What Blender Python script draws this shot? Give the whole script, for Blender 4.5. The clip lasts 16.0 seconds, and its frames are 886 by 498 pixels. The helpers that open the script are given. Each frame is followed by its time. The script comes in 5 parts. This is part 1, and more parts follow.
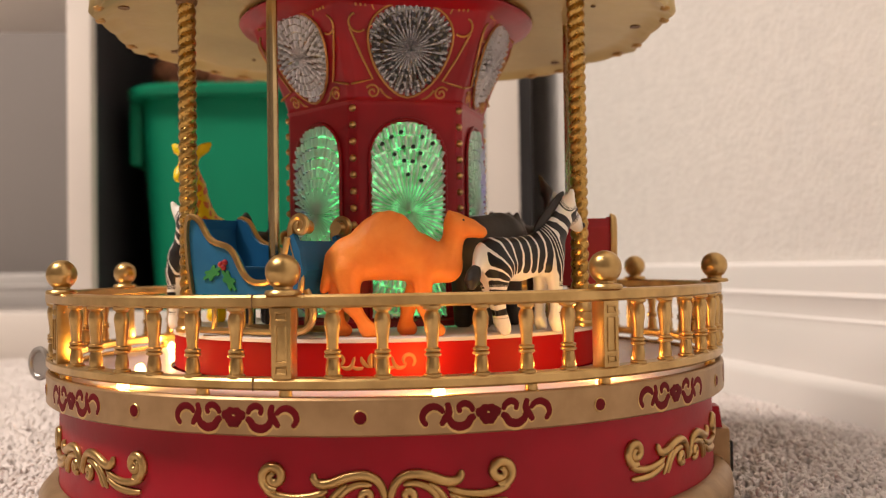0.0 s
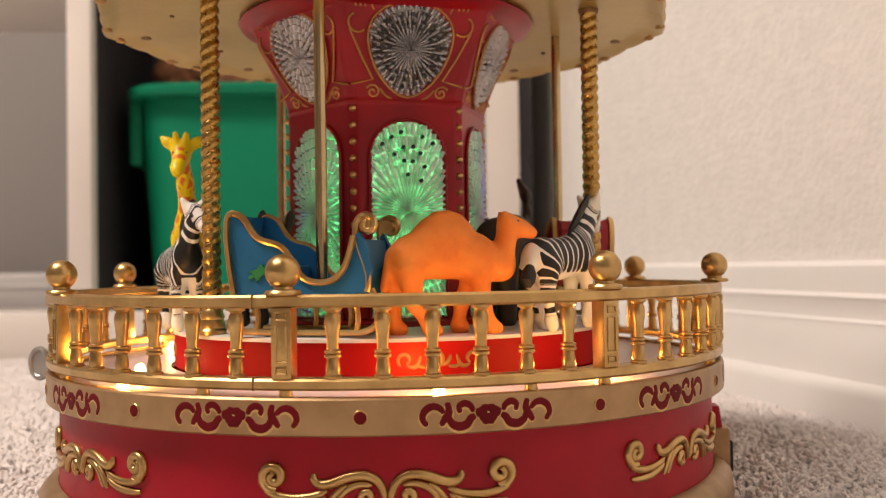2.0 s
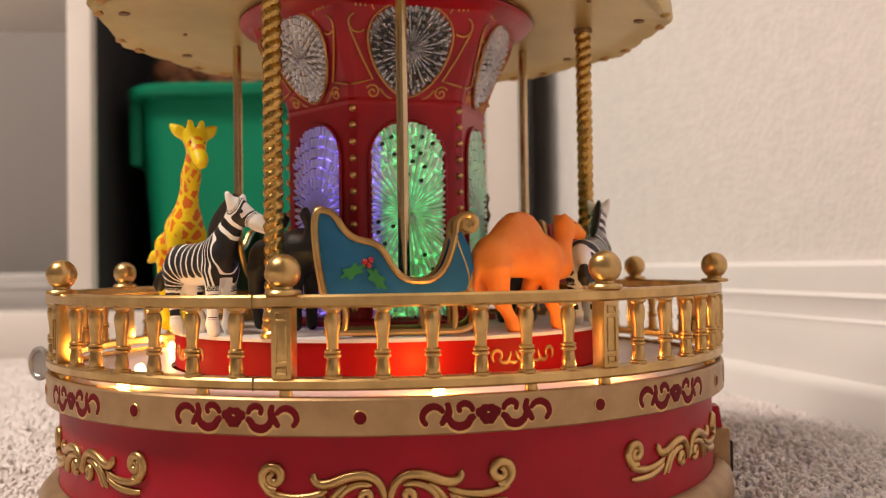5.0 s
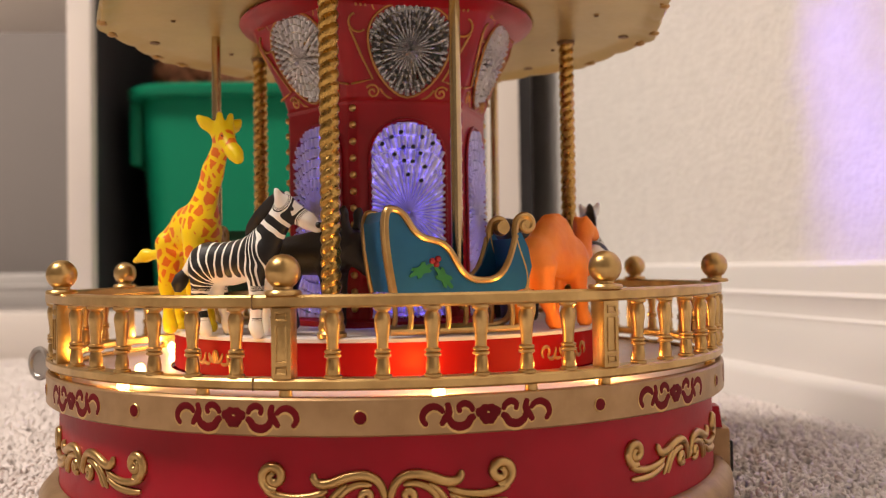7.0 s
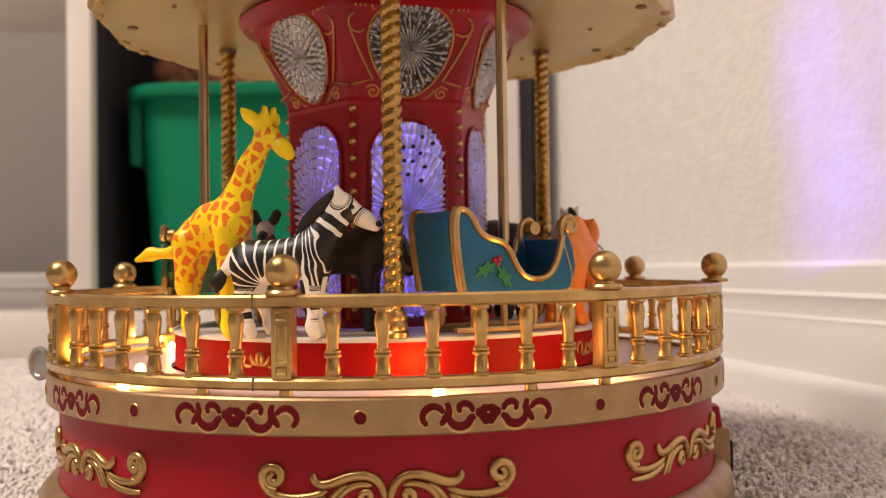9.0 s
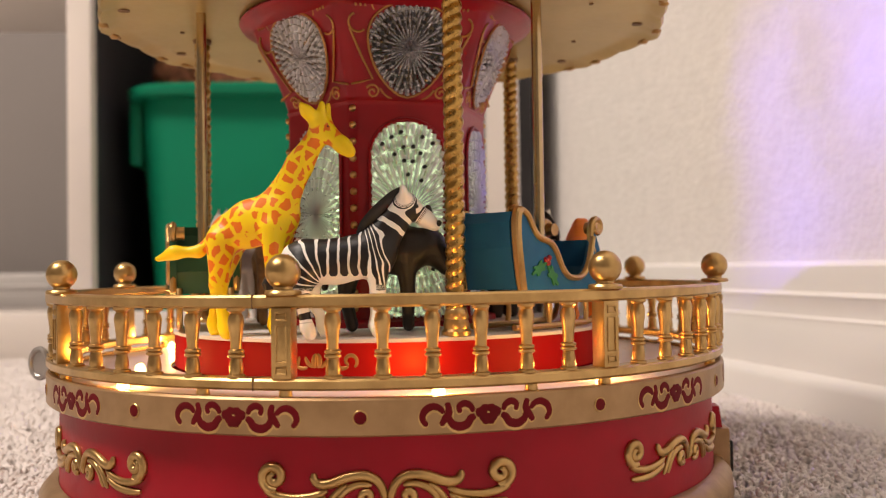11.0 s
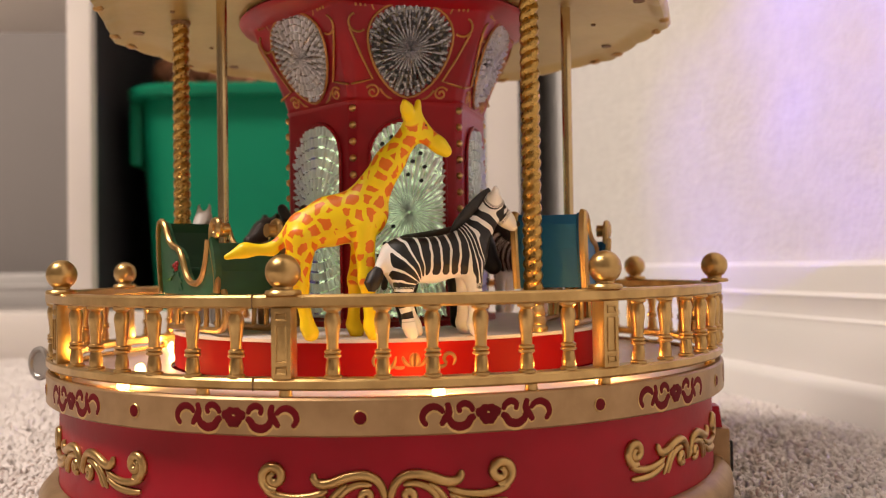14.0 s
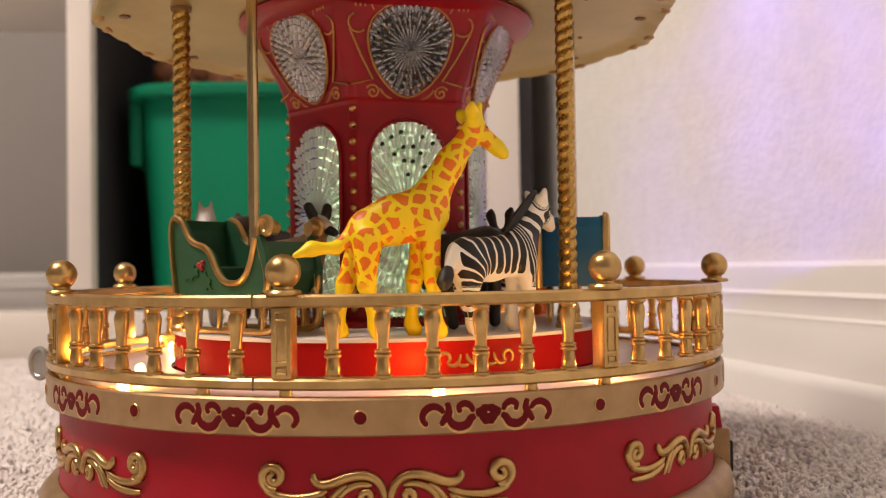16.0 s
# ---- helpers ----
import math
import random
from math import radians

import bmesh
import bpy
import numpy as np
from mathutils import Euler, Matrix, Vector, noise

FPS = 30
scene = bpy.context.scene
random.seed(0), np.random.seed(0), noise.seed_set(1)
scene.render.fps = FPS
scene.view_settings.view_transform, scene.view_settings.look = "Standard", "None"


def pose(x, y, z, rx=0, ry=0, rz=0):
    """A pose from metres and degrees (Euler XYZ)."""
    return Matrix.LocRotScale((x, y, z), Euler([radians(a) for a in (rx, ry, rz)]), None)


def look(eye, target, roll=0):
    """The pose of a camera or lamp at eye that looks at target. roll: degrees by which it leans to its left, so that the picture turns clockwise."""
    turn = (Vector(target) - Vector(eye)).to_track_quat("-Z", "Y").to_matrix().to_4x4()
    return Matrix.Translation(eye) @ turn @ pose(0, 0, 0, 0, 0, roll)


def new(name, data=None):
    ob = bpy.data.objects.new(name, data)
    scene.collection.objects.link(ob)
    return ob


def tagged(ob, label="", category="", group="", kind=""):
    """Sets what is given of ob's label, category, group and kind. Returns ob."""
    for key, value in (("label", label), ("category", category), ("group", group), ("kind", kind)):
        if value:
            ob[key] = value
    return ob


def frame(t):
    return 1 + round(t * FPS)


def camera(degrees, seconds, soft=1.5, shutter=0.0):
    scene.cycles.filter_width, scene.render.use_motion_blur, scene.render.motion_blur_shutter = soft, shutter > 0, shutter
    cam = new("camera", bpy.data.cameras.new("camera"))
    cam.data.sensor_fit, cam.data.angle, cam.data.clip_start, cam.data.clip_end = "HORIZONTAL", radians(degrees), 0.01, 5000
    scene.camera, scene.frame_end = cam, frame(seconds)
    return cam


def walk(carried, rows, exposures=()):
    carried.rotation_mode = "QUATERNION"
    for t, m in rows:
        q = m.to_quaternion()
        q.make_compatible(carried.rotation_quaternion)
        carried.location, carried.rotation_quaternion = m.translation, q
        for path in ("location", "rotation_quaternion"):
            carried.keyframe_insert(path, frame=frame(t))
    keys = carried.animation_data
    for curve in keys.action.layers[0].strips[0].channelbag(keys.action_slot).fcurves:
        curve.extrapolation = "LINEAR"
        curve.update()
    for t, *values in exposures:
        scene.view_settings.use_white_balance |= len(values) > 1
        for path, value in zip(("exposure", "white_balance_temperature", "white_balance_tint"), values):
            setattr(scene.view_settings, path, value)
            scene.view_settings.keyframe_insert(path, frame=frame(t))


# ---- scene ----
cam = camera(51.5, 16.0, soft=1.1)
cam.data.dof.use_dof = True
cam.data.dof.focus_distance = 0.27
cam.data.dof.aperture_fstop = 16.0
EYE = Vector((0.0024, -0.3549, 0.0810))
YAW, PITCH, ROLL = radians(2.91), radians(1.158), -0.84
AIM = EYE + Vector((math.sin(YAW) * math.cos(PITCH), math.cos(YAW) * math.cos(PITCH), math.sin(PITCH)))
walk(cam, [(0.0, look(EYE, AIM, ROLL)), (16.0, look(EYE, AIM, ROLL))], exposures=[(0.0, 0.0), (1.0, 0.09), (2.0, 0.02), (3.5, -0.07), (6.5, 0.0), (7.2, -0.04), (9.0, -0.03), (12.0, -0.05), (16.0, -0.06)])

# ---- light ----
SPIN = 7.06  # degrees a second, counter-clockwise from above
world = bpy.data.worlds.new("room_air")
world.use_nodes = True
world.node_tree.nodes["Background"].inputs[0].default_value = (1.0, 0.86, 0.74, 1)
world.node_tree.nodes["Background"].inputs[1].default_value = 0.05
scene.world = world


def area_lamp(name, m, size, watts, colour):
    data = bpy.data.lights.new(name, "AREA")
    data.size, data.energy, data.color = size, watts, colour
    ob = new(name, data)
    ob.matrix_world = m
    return ob


area_lamp("room_lamp_light", look((-1.10, -0.24, 1.78), (0.15, 0.1, 0.05)), 0.45, 35.5, (1.0, 0.85, 0.75))
area_lamp("ceiling_lamp_light", look((-0.9, -0.7, 2.2), (0.0, 0.0, 0.05)), 0.5, 11.0, (1.0, 0.89, 0.81))


# ---- materials ----
def mat(name, colour, rough=0.5, metal=0.0, vary=0.12, grain=400.0, bump=0.15, second=None, patch=60.0, clear=0.0, sub=0.0, trans=0.0, bumpdist=0.0003, ior=1.45):
    m = bpy.data.materials.new(name)
    m.use_nodes = True
    nt = m.node_tree
    b = nt.nodes["Principled BSDF"]
    b.inputs["Roughness"].default_value = rough
    b.inputs["Metallic"].default_value = metal
    b.inputs["IOR"].default_value = ior
    b.inputs["Coat Weight"].default_value = clear
    b.inputs["Coat Roughness"].default_value = 0.15
    if sub:
        b.inputs["Subsurface Weight"].default_value = sub
        b.inputs["Subsurface Radius"].default_value = (0.004, 0.002, 0.001)
        b.inputs["Subsurface Scale"].default_value = 1.0
    b.inputs["Transmission Weight"].default_value = trans
    tc = nt.nodes.new("ShaderNodeTexCoord")
    n1 = nt.nodes.new("ShaderNodeTexNoise")
    n1.inputs["Scale"].default_value, n1.inputs["Detail"].default_value = patch, 4
    n2 = nt.nodes.new("ShaderNodeTexNoise")
    n2.inputs["Scale"].default_value, n2.inputs["Detail"].default_value = grain, 3
    for n in (n1, n2):
        nt.links.new(tc.outputs["Object"], n.inputs["Vector"])
    ramp = nt.nodes.new("ShaderNodeMix")
    ramp.data_type = "RGBA"
    dark = second or tuple(c * (1 - 2.2 * vary) for c in colour)
    ramp.inputs["A"].default_value = (*dark, 1)
    ramp.inputs["B"].default_value = (*colour, 1)
    spread = nt.nodes.new("ShaderNodeMapRange")
    spread.inputs["From Min"].default_value, spread.inputs["From Max"].default_value = 0.3, 0.62
    nt.links.new(n1.outputs["Fac"], spread.inputs["Value"])
    nt.links.new(spread.outputs["Result"], ramp.inputs["Factor"])
    nt.links.new(ramp.outputs["Result"], b.inputs["Base Color"])
    rr = nt.nodes.new("ShaderNodeMapRange")
    rr.inputs["To Min"].default_value, rr.inputs["To Max"].default_value = max(0.02, rough - 0.04), min(1, rough + 0.06)
    nt.links.new(n2.outputs["Fac"], rr.inputs["Value"])
    nt.links.new(rr.outputs["Result"], b.inputs["Roughness"])
    bp = nt.nodes.new("ShaderNodeBump")
    bp.inputs["Strength"].default_value, bp.inputs["Distance"].default_value = bump, bumpdist
    nt.links.new(n2.outputs["Fac"], bp.inputs["Height"])
    nt.links.new(bp.outputs["Normal"], b.inputs["Normal"])
    return m


def glow(name, colour, strength):
    m = bpy.data.materials.new(name)
    m.use_nodes = True
    b = m.node_tree.nodes["Principled BSDF"]
    b.inputs["Base Color"].default_value = (*colour, 1)
    b.inputs["Emission Color"].default_value = (*colour, 1)
    b.inputs["Emission Strength"].default_value = strength
    return m


GOLD = mat("gold_paint", (0.62, 0.41, 0.165), 0.30, 0.90, 0.2, 500, 0.08, second=(0.43, 0.27, 0.10), patch=120)
ROPE = mat("rope_gold_paint", (0.53, 0.33, 0.095), 0.27, 0.92, 0.2, 700, 0.06, second=(0.38, 0.225, 0.06), patch=90)
GOLD_DULL = mat("gold_paint_dull", (0.43, 0.275, 0.135), 0.38, 0.66, 0.15, 700, 0.15, second=(0.33, 0.20, 0.092), patch=110)
GOLD_LINE = mat("gold_line_paint", (0.60, 0.30, 0.09), 0.38, 0.6, 0.2, 900, 0.2)
BRASS = mat("brass_rod_metal", (0.62, 0.47, 0.25), 0.22, 1.0, 0.1, 500, 0.05)
RED = mat("red_plastic", (0.40, 0.003, 0.018), 0.42, 0.0, 0.05, 500, 0.12, second=(0.31, 0.003, 0.012), patch=40, ior=1.33)
RED_COLUMN = mat("red_column_plastic", (0.36, 0.006, 0.014), 0.36, 0.0, 0.05, 500, 0.12, second=(0.225, 0.005, 0.010), patch=40, ior=1.38)
RED_WALL = mat("red_translucent_plastic", (0.42, 0.005, 0.007), 0.5, 0.0, 0.05, 500, 0.05, sub=0.3, ior=1.25)
nt_w = RED_WALL.node_tree
tl = nt_w.nodes.new("ShaderNodeBsdfTranslucent")
tl.inputs["Color"].default_value = (0.9, 0.03, 0.01, 1)
mx = nt_w.nodes.new("ShaderNodeMixShader")
mx.inputs[0].default_value = 0.35
nt_w.links.new(nt_w.nodes["Principled BSDF"].outputs[0], mx.inputs[1])
nt_w.links.new(tl.outputs[0], mx.inputs[2])
nt_w.links.new(mx.outputs[0], nt_w.nodes["Material Output"].inputs["Surface"])
RED_DARK = mat("dark_red_inlay", (0.155, 0.004, 0.008), 0.6, 0.0, 0.1, 700, 0.1, ior=1.25)
DECK = mat("pale_deck_plastic", (0.78, 0.60, 0.55), 0.3, 0.0, 0.06, 300, 0.05, sub=0.2)
PLAT = mat("pale_platform_plastic", (0.72, 0.66, 0.62), 0.35, 0.0, 0.06, 300, 0.05)
CANOPY = mat("cream_gold_canopy_plastic", (0.50, 0.36, 0.115), 0.34, 0.5, 0.12, 350, 0.1, second=(0.40, 0.275, 0.085), patch=25)
CANOPY_EDGE = mat("canopy_edge_gold", (0.50, 0.29, 0.085), 0.38, 0.6, 0.15, 500, 0.2)
HOLE = mat("brown_dimple", (0.22, 0.12, 0.05), 0.6, 0.0, 0.1)
STEEL = mat("dull_steel", (0.50, 0.47, 0.44), 0.4, 0.85, 0.15, 700, 0.2)
BLACK = mat("black_plastic", (0.015, 0.014, 0.015), 0.4, 0.0, 0.1)
BLUE = mat("blue_sled_paint", (0.018, 0.140, 0.315), 0.42, 0.0, 0.12, 500, 0.15, second=(0.013, 0.105, 0.24), patch=60, ior=1.33)
SLED_RED = mat("red_sled_paint", (0.36, 0.012, 0.02), 0.45, 0.0, 0.12, 500, 0.2)
SLED_GREEN = mat("green_sled_paint", (0.022, 0.10, 0.048), 0.45, 0.0, 0.12, 500, 0.2)
LEAF = mat("holly_green_paint", (0.03, 0.24, 0.07), 0.4, 0.0, 0.15, 900, 0.2)
BERRY = mat("berry_red_paint", (0.35, 0.02, 0.03), 0.35, 0.0, 0.1)
CAMEL = mat("orange_camel_plastic", (0.95, 0.30, 0.045), 0.55, 0.0, 0.08, 450, 0.8, second=(0.84, 0.21, 0.025), patch=110, sub=0.15)
COAL = mat("black_figurine_plastic", (0.018, 0.015, 0.014), 0.45, 0.0, 0.2, 900, 0.4)
RHINO = mat("dark_grey_figurine_plastic", (0.052, 0.042, 0.035), 0.55, 0.0, 0.2, 600, 0.6)
BROWN = mat("dark_brown_figurine_plastic", (0.055, 0.032, 0.022), 0.5, 0.0, 0.2, 900, 0.5)
TAN = mat("tan_figurine_plastic", (0.36, 0.20, 0.09), 0.5, 0.0, 0.25, 500, 0.3, second=(0.10, 0.05, 0.03), patch=180)
WHITE_FIG = mat("white_figurine_plastic", (0.62, 0.58, 0.54), 0.5, 0.0, 0.1, 700, 0.3)
WHITE_BOARD = mat("white_board", (0.80, 0.74, 0.68), 0.4, 0.0, 0.03, 200, 0.03, patch=8)
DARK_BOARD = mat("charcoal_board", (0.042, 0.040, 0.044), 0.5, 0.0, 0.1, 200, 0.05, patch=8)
GREEN_BIN = mat("green_bin_plastic", (0.004, 0.215, 0.11), 0.45, 0.0, 0.05, 250, 0.08, patch=12, ior=1.3)
FUR = mat("brown_plush", (0.34, 0.14, 0.07), 0.95, 0.0, 0.25, 300, 0.8, patch=80)
BASEBOARD = mat("white_gloss_paint", (0.82, 0.79, 0.76), 0.3, 0.0, 0.03, 60, 0.08, patch=5, bumpdist=0.001)
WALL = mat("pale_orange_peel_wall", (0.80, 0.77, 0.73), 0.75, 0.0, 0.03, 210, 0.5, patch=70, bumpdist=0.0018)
# wall colour darkened to grey: shade on the north wall is in it
WALL_GREY = mat("darkened_wall_grey", (0.28, 0.255, 0.24), 0.8, 0.0, 0.03, 150, 0.5, patch=5, bumpdist=0.001)
CEILING = mat("white_ceiling_paint", (0.78, 0.76, 0.73), 0.85, 0.0, 0.03, 100, 0.3, patch=4)
CARPET = mat("cream_carpet_backing", (0.78, 0.72, 0.68), 0.95, 0.0, 0.15, 500, 0.9, patch=90, bumpdist=0.002)
PILE = mat("cream_carpet_pile", (0.84, 0.78, 0.745), 0.9, 0.0, 0.15, 900, 0.3, second=(0.73, 0.67, 0.635), patch=45)
LED = glow("warm_led_glow", (1.0, 0.66, 0.22), 9.0)


# ---- mesh helpers: each returns (vertices, faces) ----
def lathe(profile, n=64, a0=0.0):
    v, f = [], []
    for r, z in profile:
        for i in range(n):
            a = a0 + 2 * math.pi * i / n
            v.append((r * math.sin(a), -r * math.cos(a), z))
    for k in range(len(profile) - 1):
        for i in range(n):
            j = (i + 1) % n
            f.append((k * n + i, k * n + j, (k + 1) * n + j, (k + 1) * n + i))
    return v, f


def capped(profile, n=24):
    v, f = lathe(profile, n)
    v += [(0, 0, profile[0][1]), (0, 0, profile[-1][1])]
    c0, c1, k = len(v) - 2, len(v) - 1, (len(profile) - 1) * n
    for i in range(n):
        j = (i + 1) % n
        f.append((c0, j, i))
        f.append((c1, k + i, k + j))
    return v, f


def tube(path, radii, n=8, flat=1.0):
    """A round tube along a path, with closed ends."""
    path = [Vector(p) for p in path]
    if not hasattr(radii, "__len__"):
        radii = [radii] * len(path)
    v, f = [], []
    up = None
    for k, p in enumerate(path):
        d = (path[min(k + 1, len(path) - 1)] - path[max(k - 1, 0)]).normalized()
        if up is None:
            up = d.orthogonal().normalized()
        up = (up - d * up.dot(d)).normalized()
        side = d.cross(up)
        for i in range(n):
            a = 2 * math.pi * i / n
            v.append(tuple(p + radii[k] * (math.cos(a) * up + flat * math.sin(a) * side)))
    for k in range(len(path) - 1):
        for i in range(n):
            j = (i + 1) % n
            f.append((k * n + i, k * n + j, (k + 1) * n + j, (k + 1) * n + i))
    f.append(tuple(range(n))[::-1])
    f.append(tuple((len(path) - 1) * n + i for i in range(n)))
    return v, f


def ball(c, r, n=16, m=10, squash=1.0):
    pr = [(max(1e-6, r * math.sin(math.pi * k / m)), -r * squash * math.cos(math.pi * k / m)) for k in range(m + 1)]
    v, f = lathe(pr, n)
    return [(x + c[0], y + c[1], z + c[2]) for x, y, z in v], f


def box(x0, y0, z0, x1, y1, z1, bevel=0.0):
    bm = bmesh.new()
    bmesh.ops.create_cube(bm, size=1)
    for q in bm.verts:
        q.co = Vector(((x0 + x1) / 2 + q.co.x * (x1 - x0), (y0 + y1) / 2 + q.co.y * (y1 - y0), (z0 + z1) / 2 + q.co.z * (z1 - z0)))
    if bevel:
        bmesh.ops.bevel(bm, geom=bm.edges[:], offset=bevel, segments=2, affect="EDGES", profile=0.6)
    bm.verts.index_update()
    out = [tuple(q.co) for q in bm.verts], [tuple(q.index for q in g.verts) for g in bm.faces]
    bm.free()
    return out


def prism(outline, y0, y1):
    """A flat outline in x and z, given thickness along y."""
    n = len(outline)
    v = [(x, y0, z) for x, z in outline] + [(x, y1, z) for x, z in outline]
    f = [tuple(range(n)), tuple(range(2 * n - 1, n - 1, -1))]
    f += [(i, i + n, (i + 1) % n + n, (i + 1) % n) for i in range(n)]
    return v, f


def joined(*geos):
    v, f = [], []
    for gv, gf in geos:
        o = len(v)
        v += list(gv)
        f += [tuple(i + o for i in g) for g in gf]
    return v, f


def moved(geo, m):
    return [tuple(m @ Vector(p)) for p in geo[0]], geo[1]


def mesh_of(name, geo, material, smooth=True):
    me = bpy.data.meshes.new(name)
    me.from_pydata([tuple(p) for p in geo[0]], [], [tuple(g) for g in geo[1]])
    bm = bmesh.new()
    bm.from_mesh(me)
    bmesh.ops.recalc_face_normals(bm, faces=bm.faces[:])
    bm.to_mesh(me)
    bm.free()
    if smooth:
        me.shade_smooth()
        me.set_sharp_from_angle(angle=radians(40))
    me.materials.append(material)
    return me


def part(name, geo, material, parent=None, label="", smooth=True, m=None):
    """Links one mesh object under a thing or a part."""
    data = geo if isinstance(geo, bpy.types.Mesh) else mesh_of(name, geo, material, smooth)
    ob = new(name, data)
    ob.parent = parent
    if m is not None:
        ob.matrix_basis = m
    if label:
        ob["label"] = label
    return ob


def thing(name, label, category, group="", kind="", m=None):
    ob = new(name)
    ob.empty_display_size = 0.01
    if m is not None:
        ob.matrix_basis = m
    return tagged(ob, label, category, group, kind)


def around(a, r, z=0.0):
    """A pose on the circle round the axis: angle in degrees from the camera's side, facing outwards along -y."""
    s = radians(a)
    return Matrix.Translation((r * math.sin(s), -r * math.cos(s), z)) @ Matrix.Rotation(s, 4, "Z")


def wrap(u, z, r):
    """A point of a flat drawing (u along the arc) laid on a cylinder."""
    return (r * math.sin(u / r), -r * math.cos(u / r), z)


def spiral(cx, cz, r0, r1, a0, a1, n=18):
    return [(cx + (r0 + (r1 - r0) * k / n) * math.cos(radians(a0 + (a1 - a0) * k / n)), cz + (r0 + (r1 - r0) * k / n) * math.sin(radians(a0 + (a1 - a0) * k / n))) for k in range(n + 1)]


def bezier(p0, p1, p2, p3, n=12):
    out = []
    for k in range(n + 1):
        t = k / n
        out.append(tuple((1 - t) ** 3 * a + 3 * t * (1 - t) ** 2 * b + 3 * t * t * (1 - t) * c + t ** 3 * d for a, b, c, d in zip(p0, p1, p2, p3)))
    return out


# ---- the room ----
def room():
    n = 90
    xs = np.concatenate([np.linspace(-2.2, -0.45, 12), np.linspace(-0.42, 0.62, n), np.linspace(0.66, 1.6, 10)])
    ys = np.concatenate([np.linspace(-2.0, -0.34, 10), np.linspace(-0.3, 0.6, n), np.linspace(0.64, 1.4, 10)])
    v = [(x, y, 0.0015 * noise.noise(Vector((x * 25, y * 25, 0))) + 0.001 * noise.noise(Vector((x * 70, y * 70, 5))) - 0.004) for y in ys for x in xs]
    w = len(xs)
    f = [(j * w + i, j * w + i + 1, (j + 1) * w + i + 1, (j + 1) * w + i) for j in range(len(ys) - 1) for i in range(w - 1)]
    floor = part("floor", (v, f), CARPET)
    tagged(floor, "cream deep pile carpet covering the floor", "carpet", kind="structure")
    # tufts of pile, thicker where the camera sees them close by
    rng = random.Random(4)
    tv, tf = [], []
    for k in range(190000):
        if k % 2:
            x, y = rng.uniform(-0.34, 0.44), rng.uniform(-0.2, 0.45)
        else:
            x, y = rng.uniform(-0.45, 0.62), rng.uniform(-0.2, 0.75)
        if math.hypot(x, y) < 0.118 or (x - wall_x(y)) > -0.006:
            continue
        h = rng.uniform(0.0028, 0.0050)
        a = rng.uniform(0, 6.28)
        lx, ly = rng.gauss(0, 0.0022), rng.gauss(0, 0.0022)
        wd = rng.uniform(0.0006, 0.0012)
        o = len(tv)
        for i in range(3):
            tv.append((x + wd * math.cos(a + i * 2.094), y + wd * math.sin(a + i * 2.094), -0.005))
        for i in range(3):
            tv.append((x + lx * 0.6 + wd * 1.45 * math.cos(a + 0.5 + i * 2.094), y + ly * 0.6 + wd * 1.45 * math.sin(a + 0.5 + i * 2.094), h * 0.8 - 0.002))
        tv.append((x + lx, y + ly, h - 0.002))
        for i in range(3):
            j = (i + 1) % 3
            tf.append((o + i, o + j, o + 3 + j, o + 3 + i))
            tf.append((o + 3 + i, o + 3 + j, o + 6))
    me = bpy.data.meshes.new("carpet_pile")
    me.from_pydata(tv, [], tf)
    me.materials.append(PILE)
    me.shade_smooth()
    tagged(new("carpet_pile", me), "cream shaggy tufts of the carpet", "carpet pile", kind="stuff")

    d = Vector((WALL_B[0] - WALL_A[0], WALL_B[1] - WALL_A[1], 0)).normalized()
    ang = math.atan2(d.y, d.x)
    length = (Vector((*WALL_B, 0)) - Vector((*WALL_A, 0))).length + 2.4
    m = Matrix.Translation((WALL_B[0], WALL_B[1], 0)) @ Matrix.Rotation(ang, 4, "Z")
    side = part("wall_east", box(-length, -0.12, 0, 0.3, 0.0, 2.4), WALL, m=m)
    tagged(side, "pale painted wall with orange-peel texture", "wall", kind="structure")
    prof = [(0.0, -0.01), (0.021, -0.01), (0.021, 0.0152), (0.0197, 0.0190), (0.0168, 0.0210), (0.0135, 0.0215), (0.013, 0.046), (0.0115, 0.0490), (0.0118, 0.0505), (0.0095, 0.0520), (0.0092, 0.0610), (0.0100, 0.0628), (0.0078, 0.0645), (0.0070, 0.0650), (0.0068, 0.0745), (0.0060, 0.0790), (0.0035, 0.0810), (0.0, 0.0815)]

    def skirting(x0, x1):
        k = len(prof)
        vv = [(x, y, z) for x in (x0, x1) for y, z in prof]
        return vv, [(i, i + 1, k + i + 1, k + i) for i in range(k - 1)] + [tuple(range(k)), tuple(range(2 * k - 1, k - 1, -1))]
    bb = part("baseboard_east", skirting(-length, 0.25), BASEBOARD, m=m)
    tagged(bb, "white glossy moulded baseboard along the wall", "baseboard", kind="structure")
    # back wall in shade, the shade carried by the grey base colour
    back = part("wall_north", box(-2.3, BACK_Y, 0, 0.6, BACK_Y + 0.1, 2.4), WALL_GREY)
    tagged(back, "wall behind the shelf, its shade put into a grey colour", "wall", kind="structure")
    bb2 = part("baseboard_north", moved(skirting(-1.6, 1.2), Matrix.Translation((-0.5, BACK_Y, 0)) @ Matrix.Rotation(math.pi, 4, "Z")), BASEBOARD)
    tagged(bb2, "white baseboard along the grey wall", "baseboard", kind="structure")
